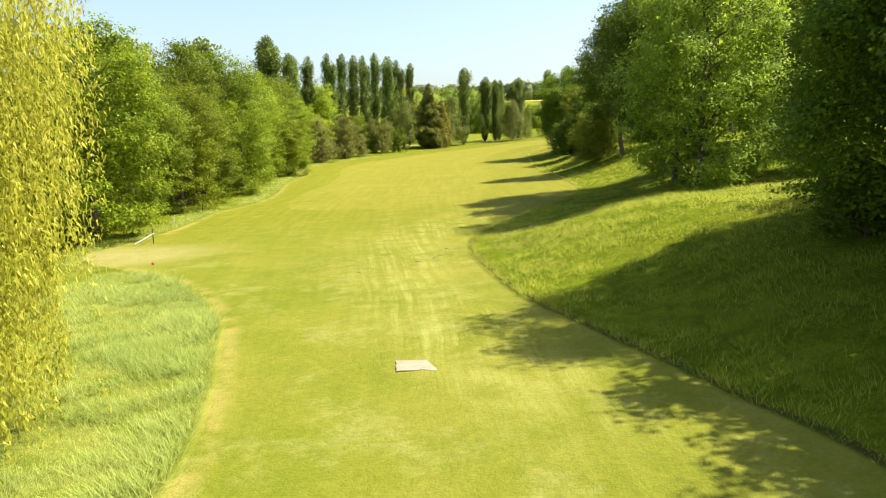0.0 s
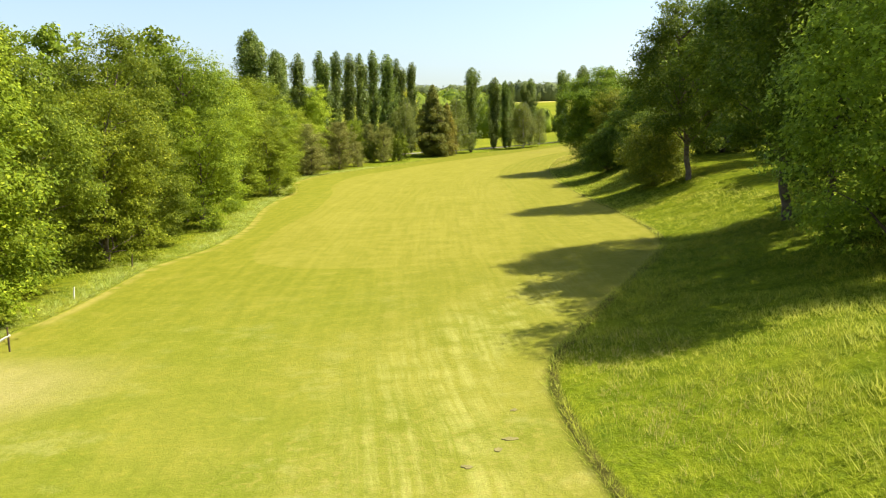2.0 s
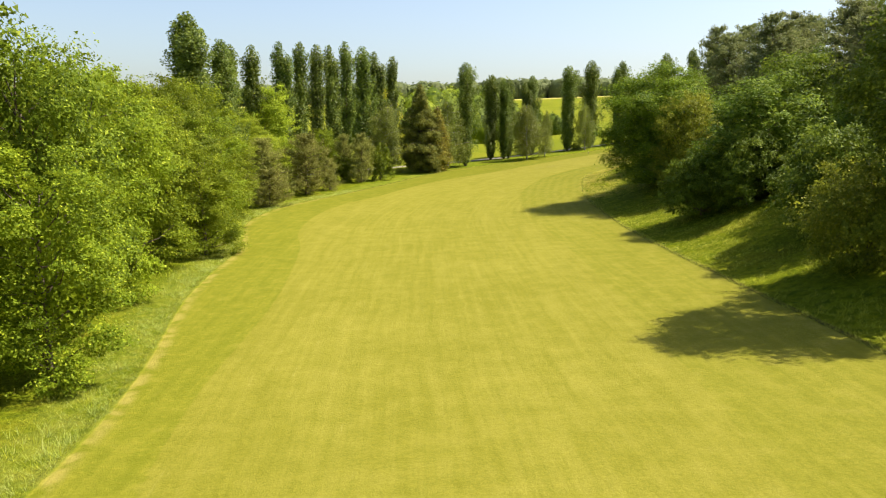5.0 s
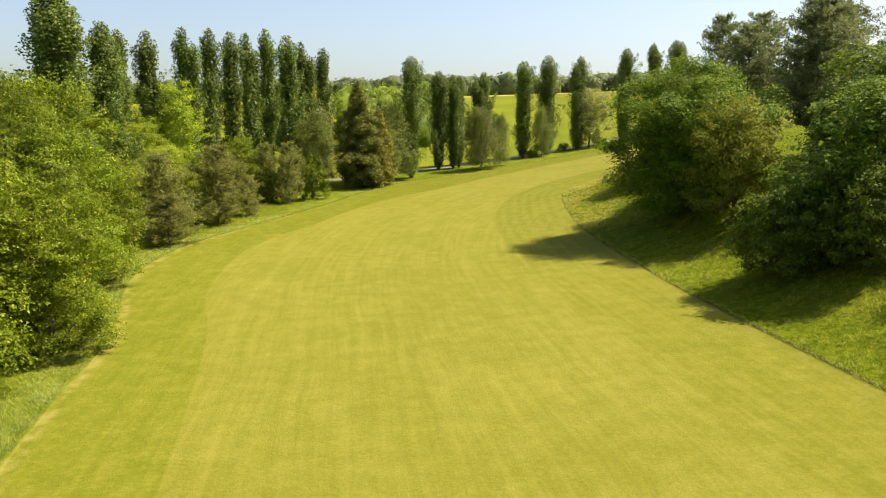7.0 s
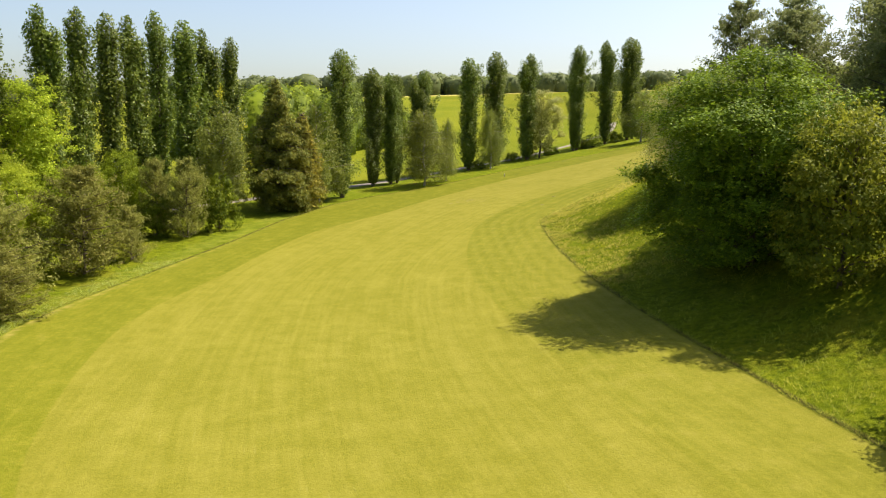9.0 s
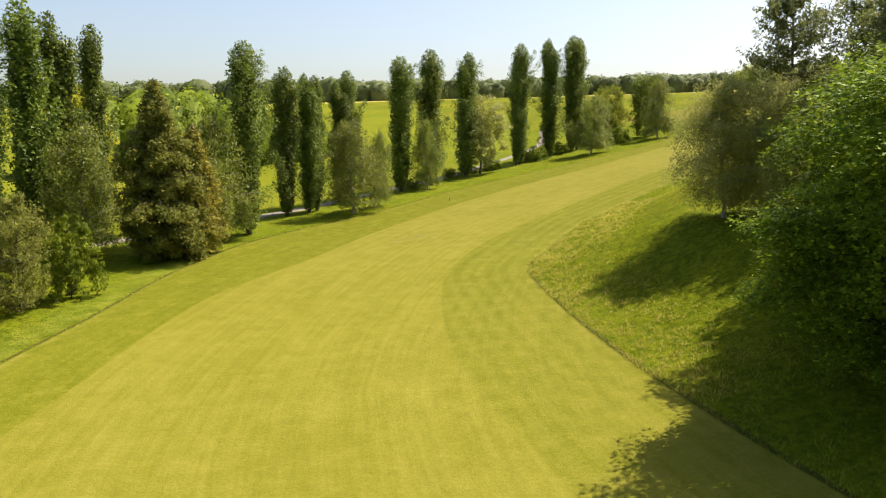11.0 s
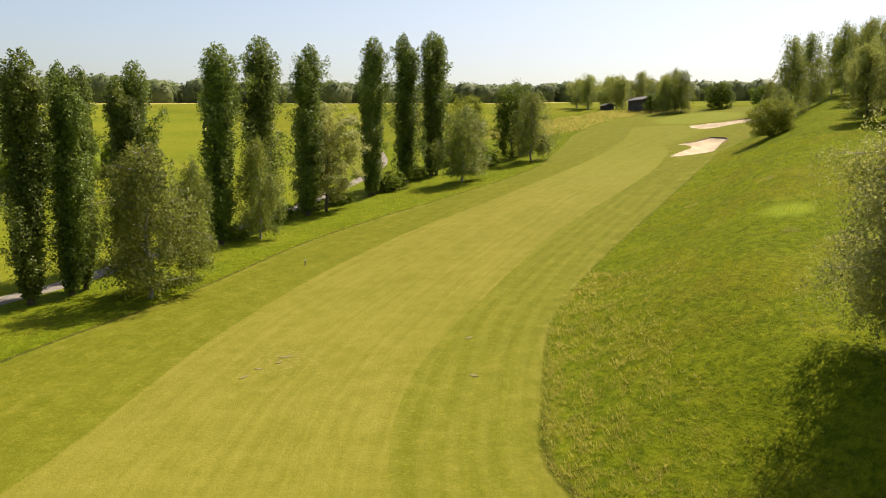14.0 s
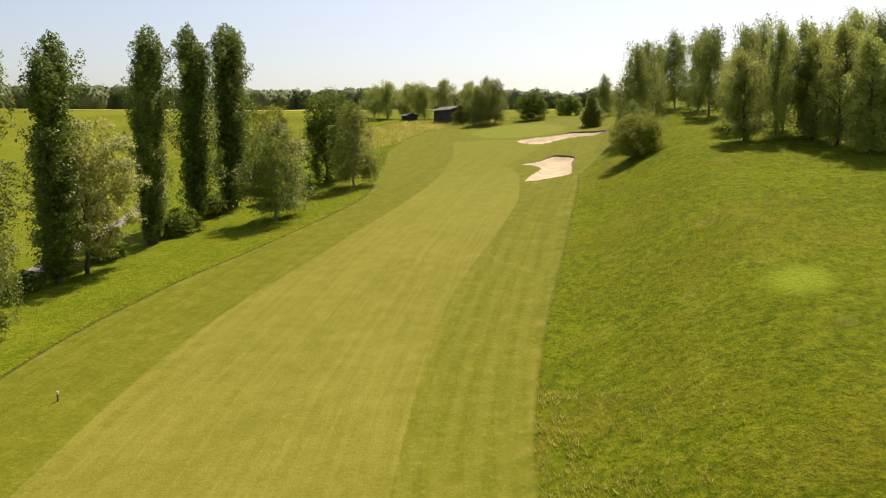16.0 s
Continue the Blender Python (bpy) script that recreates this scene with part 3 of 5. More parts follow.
def broadleaf(seed, foliage, h=16.0, r=5.5, base=0.4, lobes=34, twigs=12, leaves=30000, leaf=0.265, bark=BARK, squat=0.47, flat=0.62, fill=0.14, dome=2.0, bold=1.0, name="broadleaf_tree"):
    """A rounded tree: boughs bear lobes, each lobe many flat sprays of leaves, in an uneven envelope with gaps."""
    rng = np.random.default_rng(seed)
    trunk_top = base + (h - base) * 0.66
    line = curve_to(rng, (0, 0, -0.4), (rng.normal(0, 0.4), rng.normal(0, 0.4), trunk_top), 12)
    wood = tube(line, np.linspace(h * 0.018, h * 0.004, 12), 8)
    mid, tall = base + (h - base) * squat, (h - base) / 2
    swells = ball(rng, 7)
    limbs, chunks, sprays = [], [], []
    up_down = (np.arange(lobes) + rng.random(lobes)) / lobes * 1.96 - 0.98
    spin = np.arange(lobes) * 2.4 + rng.normal(0, 0.35, lobes)
    girth = (1 - np.abs(up_down) ** np.where(up_down > 0, dome, 3.4)) ** 0.5
    for d in np.stack([np.cos(spin) * girth, np.sin(spin) * girth, up_down], 1):
        reach = rng.uniform(0.58, 0.84) * (0.84 + 0.26 * np.max(swells @ unit(d)) + rng.uniform(-0.12, 0.14))
        c = np.array([d[0] * r * reach, d[1] * r * reach, mid + d[2] * tall * (0.84 + 0.13 * rng.random())])
        big = r * rng.uniform(0.22, 0.38) * bold
        n = ball(rng, twigs * 2)
        n = n[(n @ unit(d + np.array([0, 0, 0.25]))) > -0.5][:twigs]
        for q in n:
            sprays.append((c + q * big * rng.uniform(0.5, 1.0) * np.array([1, 1, 0.8]), rng.uniform(0.07, 0.17) * r, unit(q + 0.5 * d)))
        root = max(base * 0.8 + 0.4, c[2] - 0.7 * np.hypot(c[0], c[1]))
        a = line[int(np.argmin(np.abs(line[:, 2] - root)))]
        limbs.append(tube(curve_to(rng, a, a + (c - a) * 0.85, 6, 0.05, 0.2), np.linspace(h * 0.0055, h * 0.001, 6), 5))
    total = sum(s * s for _, s, _ in sprays)
    for c, size, way in sprays:
        k = int(leaves * size * size / total)
        ang, far = rng.uniform(0, 2 * math.pi, k), np.sqrt(rng.uniform(0.02, 1.0, k))
        ragged = 1 + 0.3 * np.sin(ang * 3 + size * 40) + 0.15 * np.sin(ang * 7)
        along = unit(np.array([way[0], way[1], 0.12]) + 1e-6)
        side = unit(np.cross(along, [0, 0, 1.0]))
        u, w = np.cos(ang) * far * ragged * size * 1.2, np.sin(ang) * far * ragged * size * 0.9
        p = c + along * u[:, None] + side * w[:, None]
        p[:, 2] += rng.normal(0, flat * 0.5, k) * size * (1.1 - 0.6 * far) - 0.35 * size * far ** 2
        keep = p[:, 2] > 0.12
        face = unit(along * 0.35 + way * 0.25 + rng.normal(0, 0.42, (k, 3)) + np.array([0, 0, 0.75]))
        chunks.append(leaf_quads(rng, p[keep], face[keep], leaf, leaf * 0.75, 0.3))
    # inner leaves that close the crown round its boughs
    k = int(leaves * fill)
    d = ball(rng, k) * (rng.uniform(0.2, 0.66, k) ** 0.8)[:, None]
    p = np.array([0, 0, mid]) + d * np.array([r, r, tall])
    p = p[p[:, 2] > 0.2]
    chunks.append(leaf_quads(rng, p, ball(rng, len(p)), leaf * 1.5, leaf * 1.3, 0.3))
    return assemble(name, wood, limbs, chunks, bark, foliage)


def poplar(seed, h=24.0, r=1.9, leaves=24000, leaf=0.205, twin=False, name="lombardy_poplar"):
    """A tall spindle: many steep plumes side by side, narrow at the foot, drawn in to one or two ragged heads."""
    rng = np.random.default_rng(seed)
    line = curve_to(rng, (0, 0, -0.4), (rng.normal(0, 0.2), rng.normal(0, 0.2), h * 0.85), 10, 0, 0.03)
    wood = tube(line, np.linspace(0.32, 0.04, 10), 8)
    limbs, chunks, spec = [], [], []

    def spindle(u):
        return np.interp(u, (0.0, 0.06, 0.14, 0.26, 0.42, 0.58, 0.74, 0.87, 0.95, 1.0), (0.42, 0.60, 0.78, 0.90, 0.98, 1.0, 0.95, 0.84, 0.70, 0.42))

    side, heads = rng.uniform(0, 6.28), [(np.zeros(2), 1.0)]
    if twin:
        lean = np.array([math.cos(side), math.sin(side)]) * r
        heads = [(-0.28 * lean, 1.0), (0.42 * lean, 0.90)]
    plumes = 84
    for i in range(plumes):
        middle, top = heads[i % len(heads)]
        foot = 0.01 + 0.80 * (i + rng.random()) / plumes
        ang = i * 2.4 + rng.normal(0, 0.4)
        tip = min(foot + rng.uniform(0.10, 0.25), rng.uniform(0.86, 0.985))
        lop = 1 + 0.26 * math.cos(ang - side + foot * 6) + 0.12 * math.sin(3 * ang + 9 * foot)
        out = r * float(spindle(tip - 0.04)) * rng.uniform(0.22, 0.98) * lop * (0.8 if twin and tip > 0.55 else 1.0)
        shift = middle * min(1.0, tip * 1.6)
        b = np.array([math.cos(ang) * out + shift[0], math.sin(ang) * out + shift[1], tip * h * (top if tip > 0.5 else 1.0)])
        a = np.array([shift[0] * 0.5, shift[1] * 0.5, min(foot * h, b[2] - 0.06 * h)])
        spec.append((a, b, r * rng.uniform(0.15, 0.36) * (0.35 + 0.65 * float(spindle(tip))), b[2] - a[2]))
    for middle, top in heads:
        for i in range(13):
            drop, ang = 0.095 * (i / 12.0) ** 1.2, i * 2.4 + side
            q = r * float(spindle(0.985 - drop)) * (0.25 + 0.5 * i / 12.0) * (0.7 if twin else 1.0)
            spec.append((np.array([*(middle * 0.9), 0.74 * h * top]), np.array([middle[0] + math.cos(ang) * q, middle[1] + math.sin(ang) * q, (1 - drop) * top * h]), r * rng.uniform(0.20, 0.30), 0.22 * h))
    total = sum(q[2] * q[3] for q in spec)
    for a, b, rad, long in spec:
        k = int(leaves * rad * long / total)
        t = rng.uniform(0.0, 1.0, k)
        bow = np.sin(t * math.pi * 0.5)[:, None]
        c = a + (b - a) * np.hstack([bow, bow, t[:, None]])
        n = ball(rng, k)
        n[:, 2] *= 0.5
        n = unit(n)
        girth = rad * np.sin(np.clip(0.16 + t * 0.74, 0, 1) * math.pi) ** 0.6 * (1 + 0.35 * np.sin(t * 17 + a[2] * 3))
        p = c + n * (girth * rng.uniform(0.25, 1.0, k) ** 0.4)[:, None] + rng.normal(0, 0.035, (k, 3))
        outward = unit(np.column_stack([p[:, 0], p[:, 1], np.zeros(k)]) + 1e-6)
        face = unit(n * 0.6 + outward * 0.35 + rng.normal(0, 0.5, (k, 3)) + np.array([0, 0, 0.35]))
        chunks.append(leaf_quads(rng, p, face, leaf, leaf * 0.9, 0.2))
        limbs.append(tube(curve_to(rng, a, a + (b - a) * 0.8, 5, -0.03, 0.05), np.linspace(0.07, 0.012, 5), 4))
    # leaves deep in the column
    k = leaves // 6
    u, ang = rng.uniform(0.03, 0.9, k), rng.uniform(0, 6.28, k)
    q = r * spindle(u) * 0.5 * np.sqrt(rng.random(k))
    p = np.stack([np.cos(ang) * q, np.sin(ang) * q, u * h * 0.97], 1)
    chunks.append(leaf_quads(rng, p, ball(rng, k), leaf * 1.7, leaf * 1.5, 0.3))
    return assemble(name, wood, limbs, chunks, BARK, LEAF_POPLAR)


def pine(seed, foliage=NEEDLE_DARK, h=20.0, r=3.6, base=3.0, leaves=16000, needle=0.42, cone=0.0, boughs=70, rise=0.3, name="scots_pine"):
    """A pine: boughs in loose whorls, each a plate of needle brushes that turn up at the tips; cone makes it pointed and full to the ground."""
    rng = np.random.default_rng(seed)
    line = curve_to(rng, (0, 0, -0.4), (rng.normal(0, 0.3), rng.normal(0, 0.3), h * 0.97), 10, 0, 0.05)
    wood = tube(line, np.linspace(h * 0.0135, 0.03, 10), 8)
    limbs, chunks, spec = [], [], []
    for i in range(boughs):
        t = (i + rng.random()) / boughs
        z = base + (h - base) * t * 0.97
        round_top = math.sqrt(max(0.0, 1 - (2 * t - 0.8) ** 2 / 1.5))
        reach = r * (round_top * (1 - cone) + (1.04 - t) ** 0.8 * cone) * rng.uniform(0.55, 1.08)
        ang = i * 2.4 + rng.normal(0, 0.5)
        f = min(max(z / h, 0), 0.99) * 9
        q = line[int(f)] + (line[min(int(f) + 1, 9)] - line[int(f)]) * (f - int(f))
        a = np.array([q[0], q[1], z - 0.2 * reach])
        b = a + np.array([math.cos(ang) * reach, math.sin(ang) * reach, reach * rng.uniform(rise - 0.2, rise + 0.25) + 0.1])
        limbs.append(tube(curve_to(rng, a, b, 4, -0.05, 0.1), np.linspace(0.06, 0.012, 4), 4))
        across = np.array([-math.sin(ang), math.cos(ang), 0.0])
        for f in np.linspace(0.22, 1.0, 12):
            fork = across * rng.normal(0, 0.24) * reach * (0.35 + f) + np.array([0, 0, rng.normal(0, 0.05) * reach])
            spec.append((a + (b - a) * f + fork, b - a + fork, rng.uniform(0.22, 0.46) * (0.45 + r / 7)))
    spec.append((line[-1], np.array([0, 0, 1.0]), 0.4))
    total = sum(v * v for *_, v in spec)
    for c, way, size in spec:
        k = max(6, int(leaves * size * size / total))
        way = unit(way + np.array([0, 0, 0.55 * np.linalg.norm(way)]))
        along = rng.uniform(-0.9, 1.1, k)[:, None]
        p = c + way * along * size * 0.9 + rng.normal(0, 0.42, (k, 3)) * size * (1.15 - 0.6 * np.abs(along))
        p[:, 2] = np.maximum(p[:, 2], 0.15)
        n = unit(rng.normal(0, 0.6, (k, 3)) + unit(p - c) * 0.6 + np.array([0, 0, 0.35]))
        chunks.append(leaf_quads(rng, p, n, needle, needle * 0.34, -0.8))
    return assemble(name, wood, limbs, chunks, BARK, foliage)


def cedar(seed, foliage=NEEDLE_CEDAR, h=18.5, r=5.6, leaves=44000, name="conifer"):
    """A broad, lopsided cone of drooping boughs that reach down to the grass."""
    rng = np.random.default_rng(seed)
    line = curve_to(rng, (0, 0, -0.4), (0.3, -0.2, h * 0.97), 10, 0, 0.02)
    wood = tube(line, np.linspace(0.36, 0.03, 10), 8)
    limbs, chunks, spec = [], [], []
    swell = rng.uniform(0, 6.28, 3)
    count = 260
    for i in range(count):
        t = ((i + rng.random()) / count) ** 1.12
        z = 0.9 + (h - 1.2) * t
        ang = i * 2.4 + rng.normal(0, 0.5)
        lop = 1 + 0.20 * math.sin(ang + swell[0] + 3 * t) + 0.14 * math.sin(2 * ang + swell[1] + 7 * t)
        q = r * min(1.0, 0.55 + 2.5 * t) * (1 - t) ** 0.78 * rng.uniform(0.55, 1.05) * lop + 0.25
        a = np.array([0, 0, z])
        b = np.array([math.cos(ang) * q, math.sin(ang) * q, max(0.4, z + q * rng.uniform(-0.28, 0.06) + 0.3)])
        limbs.append(tube(curve_to(rng, a, b, 5, 0.06, 0.06), np.linspace(0.07, 0.012, 5), 4))
        spec.append((a, b, q))
    total = sum(q for *_, q in spec)
    for a, b, q in spec:
        k = int(leaves * q / total)
        t = rng.uniform(0.15, 1.03, k) ** 0.7
        side = unit(np.cross(b - a, [0, 0, 1]))
        fan = rng.normal(0, 0.40, k) * (0.3 + 0.7 * np.sin(t * math.pi * 0.85)) * (0.45 + 0.17 * q)
        p = a + (b - a) * t[:, None] + side * fan[:, None] + rng.normal(0, 0.12, (k, 3))
        p[:, 2] += 0.06 * q * np.sin(t * math.pi) - np.abs(fan) * 0.45 - rng.uniform(0, 0.95, k)
        p[:, 2] = np.maximum(p[:, 2], 0.15)
        outward = unit(np.column_stack([p[:, 0], p[:, 1], np.zeros(k)]) + 1e-6)
        face = unit(np.array([0, 0, 0.45]) + outward * 0.6 + rng.normal(0, 0.55, (k, 3)))
        chunks.append(leaf_quads(rng, p, face, 0.36, 0.18, 0.5))
    return assemble(name, wood, limbs, chunks, BARK, foliage)


def weeping(seed, foliage=LEAF_BIRCH, h=13.0, r=4.2, base=1.4, strands=900, per=17, leaf=0.25, drop=0.22, bark=BARK_PALE, slim=0.0, low=0.12, name="birch_tree"):
    """A birch or alder: light, rising boughs whose twigs hang in short strands."""
    rng = np.random.default_rng(seed)
    line = curve_to(rng, (0, 0, -0.4), (rng.normal(0, 0.3), rng.normal(0, 0.3), h * 0.93), 9, 0, 0.08)
    wood = tube(line, np.linspace(h * 0.013, 0.03, 9), 8)
    limbs, tips = [], []
    for i in range(40):
        t = low + (0.94 - low) * (i + rng.random()) / 40
        ang = i * 2.4 + rng.normal(0, 0.5)
        wide = math.sin(min(1.0, (1.04 - t) / 0.60) * math.pi * 0.5) * min(1.0, 0.55 + 1.6 * t)
        q = r * wide * rng.uniform(0.45, 1.0)
        f = t * 8
        a = line[int(f)] + (line[min(int(f) + 1, 8)] - line[int(f)]) * (f - int(f))
        b = a + np.array([math.cos(ang) * q, math.sin(ang) * q, h * rng.uniform(0.02, 0.12) + slim * q])
        c = curve_to(rng, a, b, 5, 0.1, 0.14)
        limbs.append(tube(c, np.linspace(h * 0.0042, 0.012, 5), 4))
        tips.append(c)
    tips.append(line[6:])
    size = np.array([np.linalg.norm(c[-1] - c[0]) for c in tips]) + 0.5
    owner = rng.choice(len(tips), strands, p=size / size.sum())
    pts, nrm = [], []
    for i in range(strands):
        c = tips[owner[i]]
        f = rng.uniform(0.2, 1.0) * (len(c) - 1)
        j = min(int(f), len(c) - 2)
        p0 = c[j] + (c[j + 1] - c[j]) * (f - j) + rng.normal(0, 0.34, 3)
        out = unit(np.array([p0[0], p0[1], 0.0]) + 1e-6)
        long = min(h * drop * rng.uniform(0.25, 1.15), max(0.5, p0[2] - base * rng.uniform(0.4, 1.2)))
        t = rng.uniform(0, 1, per)[:, None]
        p = p0 + out * (np.sin(t * 1.6) * rng.uniform(0.1, 0.7)) + np.array([0, 0, 1]) * (0.3 * np.sin(t * 3.1) - t * long)
        p += rng.normal(0, 0.14, p.shape)
        pts.append(p)
        nrm.append(unit(out * 0.8 + rng.normal(0, 0.5, p.shape) + np.array([0, 0, 0.35])))
    leaves = leaf_quads(rng, np.vstack(pts), np.vstack(nrm), leaf, leaf * 0.62, 1.0)
    return assemble(name, wood, limbs, [leaves], bark, foliage)


def willow(seed, h=18.0, r=6.2, strands=3300, per=54, name="weeping_willow"):
    """A dome of arching boughs, hidden by long strands of narrow leaves that fall to the grass."""
    rng = np.random.default_rng(seed)
    line = curve_to(rng, (0, 0, -0.4), (0.2, -0.2, h * 0.62), 8, 0, 0.06)
    wood = tube(line, np.linspace(0.42, 0.12, 8), 9)
    limbs, pts, nrm = [], [], []
    for i in range(18):
        ang = i * 2.4
        q = r * rng.uniform(0.35, 0.6)
        a = line[4 + i % 4]
        limbs.append(tube(curve_to(rng, a, np.array([math.cos(ang) * q, math.sin(ang) * q, h * rng.uniform(0.72, 0.86)]), 6, 0.08, 0.1), np.linspace(0.13, 0.03, 6), 5))
    for i in range(strands):
        ang = rng.uniform(0, 2 * math.pi)
        rim = r * (1 + 0.07 * math.sin(ang * 5 + 1) + 0.05 * math.sin(ang * 11))
        f = rng.uniform(0.02, 1.0) ** 0.5
        tier = rng.uniform(0.26, 1.0) if rng.random() < 0.75 else 1.0
        top = h * (0.62 + 0.38 * math.sqrt(max(0.0, 1 - (f * 0.97) ** 2.4))) * tier
        d = np.array([math.cos(ang), math.sin(ang), 0.0])
        p0 = d * rim * f * (0.62 + 0.38 * min(1.0, tier * 1.15)) + np.array([0, 0, top])
        long = min(h * rng.uniform(0.18, 0.5), top - rng.uniform(0.3, 1.6))
        t = rng.uniform(0, 1, per)[:, None]
        sway = rng.normal(0, 0.25, 2)
        p = p0 + d * (0.55 * np.sin(t * 1.5)) + np.array([0, 0, 1]) * (0.35 * np.sin(np.minimum(t * 6, 3.1)) - t * long)
        p[:, :2] += sway * t ** 2
        p += rng.normal(0, 0.085, p.shape)
        pts.append(p)
        nrm.append(unit(d + rng.normal(0, 0.55, p.shape) + np.array([0, 0, 0.6 if f < 0.6 else 0.3])))
    leaves = leaf_quads(rng, np.vstack(pts), np.vstack(nrm), 0.20, 0.06, 5.0)
    return assemble(name, wood, limbs, [leaves], BARK, LEAF_WILLOW)


PLACED = []


def plant(kinds, spots, label, category, group, turn=0):
    """Sets trees on the ground: spots are x, y, height, radius."""
    rng = np.random.default_rng(turn)
    for i, (x, y, h, r) in enumerate(spots):
        ob = kinds[i % len(kinds)]
        crown = next(o for o in ob.children if o.name.startswith("crown"))
        co = np.empty(len(crown.data.vertices) * 3, np.float32)
        crown.data.vertices.foreach_get("co", co)
        co = co.reshape(-1, 3)
        bh, br = co[:, 2].max(), np.percentile(np.hypot(co[:, 0], co[:, 1]), 97)
        m = Matrix.Translation((x, y, ground(x, y) - 0.05)) @ Matrix.Rotation(rng.uniform(0, 6.28), 4, "Z") @ Matrix.Diagonal((r / br, r / br, h / bh, 1))
        first = ob.name not in PLACED
        if first:
            PLACED.append(ob.name)
            ob.matrix_basis = m
        else:
            saved = ob.scale.copy()
            ob.scale = (1, 1, 1)
            made = copy_thing(ob, m)
            ob.scale = saved
            tagged(made, label, category, group)
            continue
        tagged(ob, label, category, group)


bright = [broadleaf(s, LEAF_BRIGHT, base=0.5, leaves=34000, leaf=0.205, lobes=28, twigs=22, bold=1.12) for s in (11, 12)]
backs = [broadleaf(s, LEAF_MID, lobes=30, twigs=10, leaves=10000, leaf=0.40) for s in (27, 28)]
mids = [broadleaf(s, LEAF_MID, base=0.7, leaves=36000, leaf=0.205, lobes=30, twigs=22, bold=1.12) for s in (21, 22, 23)]
ashes = [broadleaf(s, m, base=b, leaves=46000, leaf=0.205, lobes=30, twigs=24, flat=0.8, fill=0.08, bold=1.12, name="ash_tree") for s, b, m in ((25, 0.7, LEAF_ASH), (26, 3.8, LEAF_DARK))]
darks = [broadleaf(s, LEAF_DARK, lobes=28, twigs=22, leaves=17500, leaf=0.31, flat=0.8, fill=0.2, bold=1.15, name="oak_tree") for s in (31, 32)]
great = broadleaf(33, LEAF_OAK, lobes=34, twigs=34, leaves=84000, leaf=0.18, base=0.5, squat=0.45, flat=0.9, fill=0.16, dome=2.5, bold=1.15, name="oak_tree")
plant(bright, [(-27, 61, 17.3, 6), (-28, 84, 13.6, 5), (-26.5, 104, 12.5, 4.5), (-31.5, 122, 17.8, 6), (-28.5, 144, 11.5, 4.5), (-31, 153, 14.6, 5.5), (-33, 136, 17.8, 6), (-36, 168, 18.8, 6.5), (-31.5, 163, 12.5, 5), (-24.5, 222, 10.5, 3.0), (-27.5, 214, 9.5, 3.4)],
      "bright green leafy tree at the edge of the fairway", "tree", "trees along the fairway", 1)
plant([broadleaf(13, LEAF_LIME, leaves=34000, leaf=0.23, lobes=40, twigs=14)], [(-36.5, 223, 19.0, 7.2), (-33, 204, 10.0, 5), (-38, 212, 13.0, 5)],
      "vivid lime green maple in young leaf", "tree", "trees along the fairway", 17)
plant(mids, [(-29, 72, 17.3, 5.5), (-32.5, 96, 19.9, 6), (-30.5, 111, 19.9, 6), (-34, 150, 18.8, 6), (-27.5, 91, 10.4, 4)],
      "green broad-leaved tree in the wood edge", "tree", "trees along the fairway", 2)
plant(backs, [(-35, 112, 21.5, 6), (-40, 88, 19.9, 6), (-42, 104, 20.9, 6.5), (-41, 124, 19.9, 6.5), (-43, 142, 19.9, 6.5), (-44, 160, 19.9, 6.5), (-38, 74, 18.8, 6), (-37, 58, 17.8, 6), (-37, 45, 16.7, 6), (-42, 178, 17.8, 6)],
      "green broad-leaved tree deep in the wood", "tree", "trees along the fairway", 21)
# the tree at 27, 35 is added to stop sun passing through the one before it
plant(backs, [(36, 46, 20.0, 7), (28, 29, 18.0, 6), (32, 63, 19, 6.5), (33, 78, 18.0, 6), (39, 86, 17.0, 6), (39, 98, 18.0, 6), (34, 128, 16.0, 6), (27, 20, 17, 6), (27, 35, 21, 6)],
      "large leafy tree behind the bank", "tree", "trees on the bank", 22)
plant([great], [(27.6, 173.3, 17.2, 9.0), (18.2, 31.0, 17, 6.0)], "great spreading oak with sunlit green top", "tree", "trees on the bank", 3)
# the tree at 26, 14 is out of view, added to block skylight on the bank
plant(darks, [(19, 23, 14, 5.5), (19, 16.5, 13, 5), (19.5, 8.5, 14, 5.5), (26, 14, 16, 6), (28, 144.5, 12.5, 6.4), (103.5, 302, 15.2, 4.2), (31, 182, 12.5, 5), (39, 158, 15, 6), (34, 134, 12, 5), (20.5, 27, 11, 4)],
      "dark green spreading oak in full leaf", "tree", "trees on the bank", 33)
plant(ashes[:1], [(18.6, 59, 20.0, 6.4)],
      "large ash tree casting shade on the bank", "tree", "trees on the bank", 4)
plant(ashes[1:], [(20.6, 76.6, 20.0, 7.0), (23.6, 108, 19.5, 6.6), (19.6, 68.6, 18.5, 6.2)], "tall tree with a bare straight trunk on the bank", "tree", "trees on the bank", 5)
olives = [broadleaf(41, LEAF_OLIVE, h=9, r=4.5, base=0.1, lobes=34, twigs=10, leaves=18000, leaf=0.21, name="hawthorn_tree")]
plant(olives, [(27.5, 163.5, 12.5, 4.8), (100, 311.5, 13, 4.5), (97, 309, 9, 3.6)], "olive green hawthorn bush in young leaf", "bush", "bushes on the bank", 6)
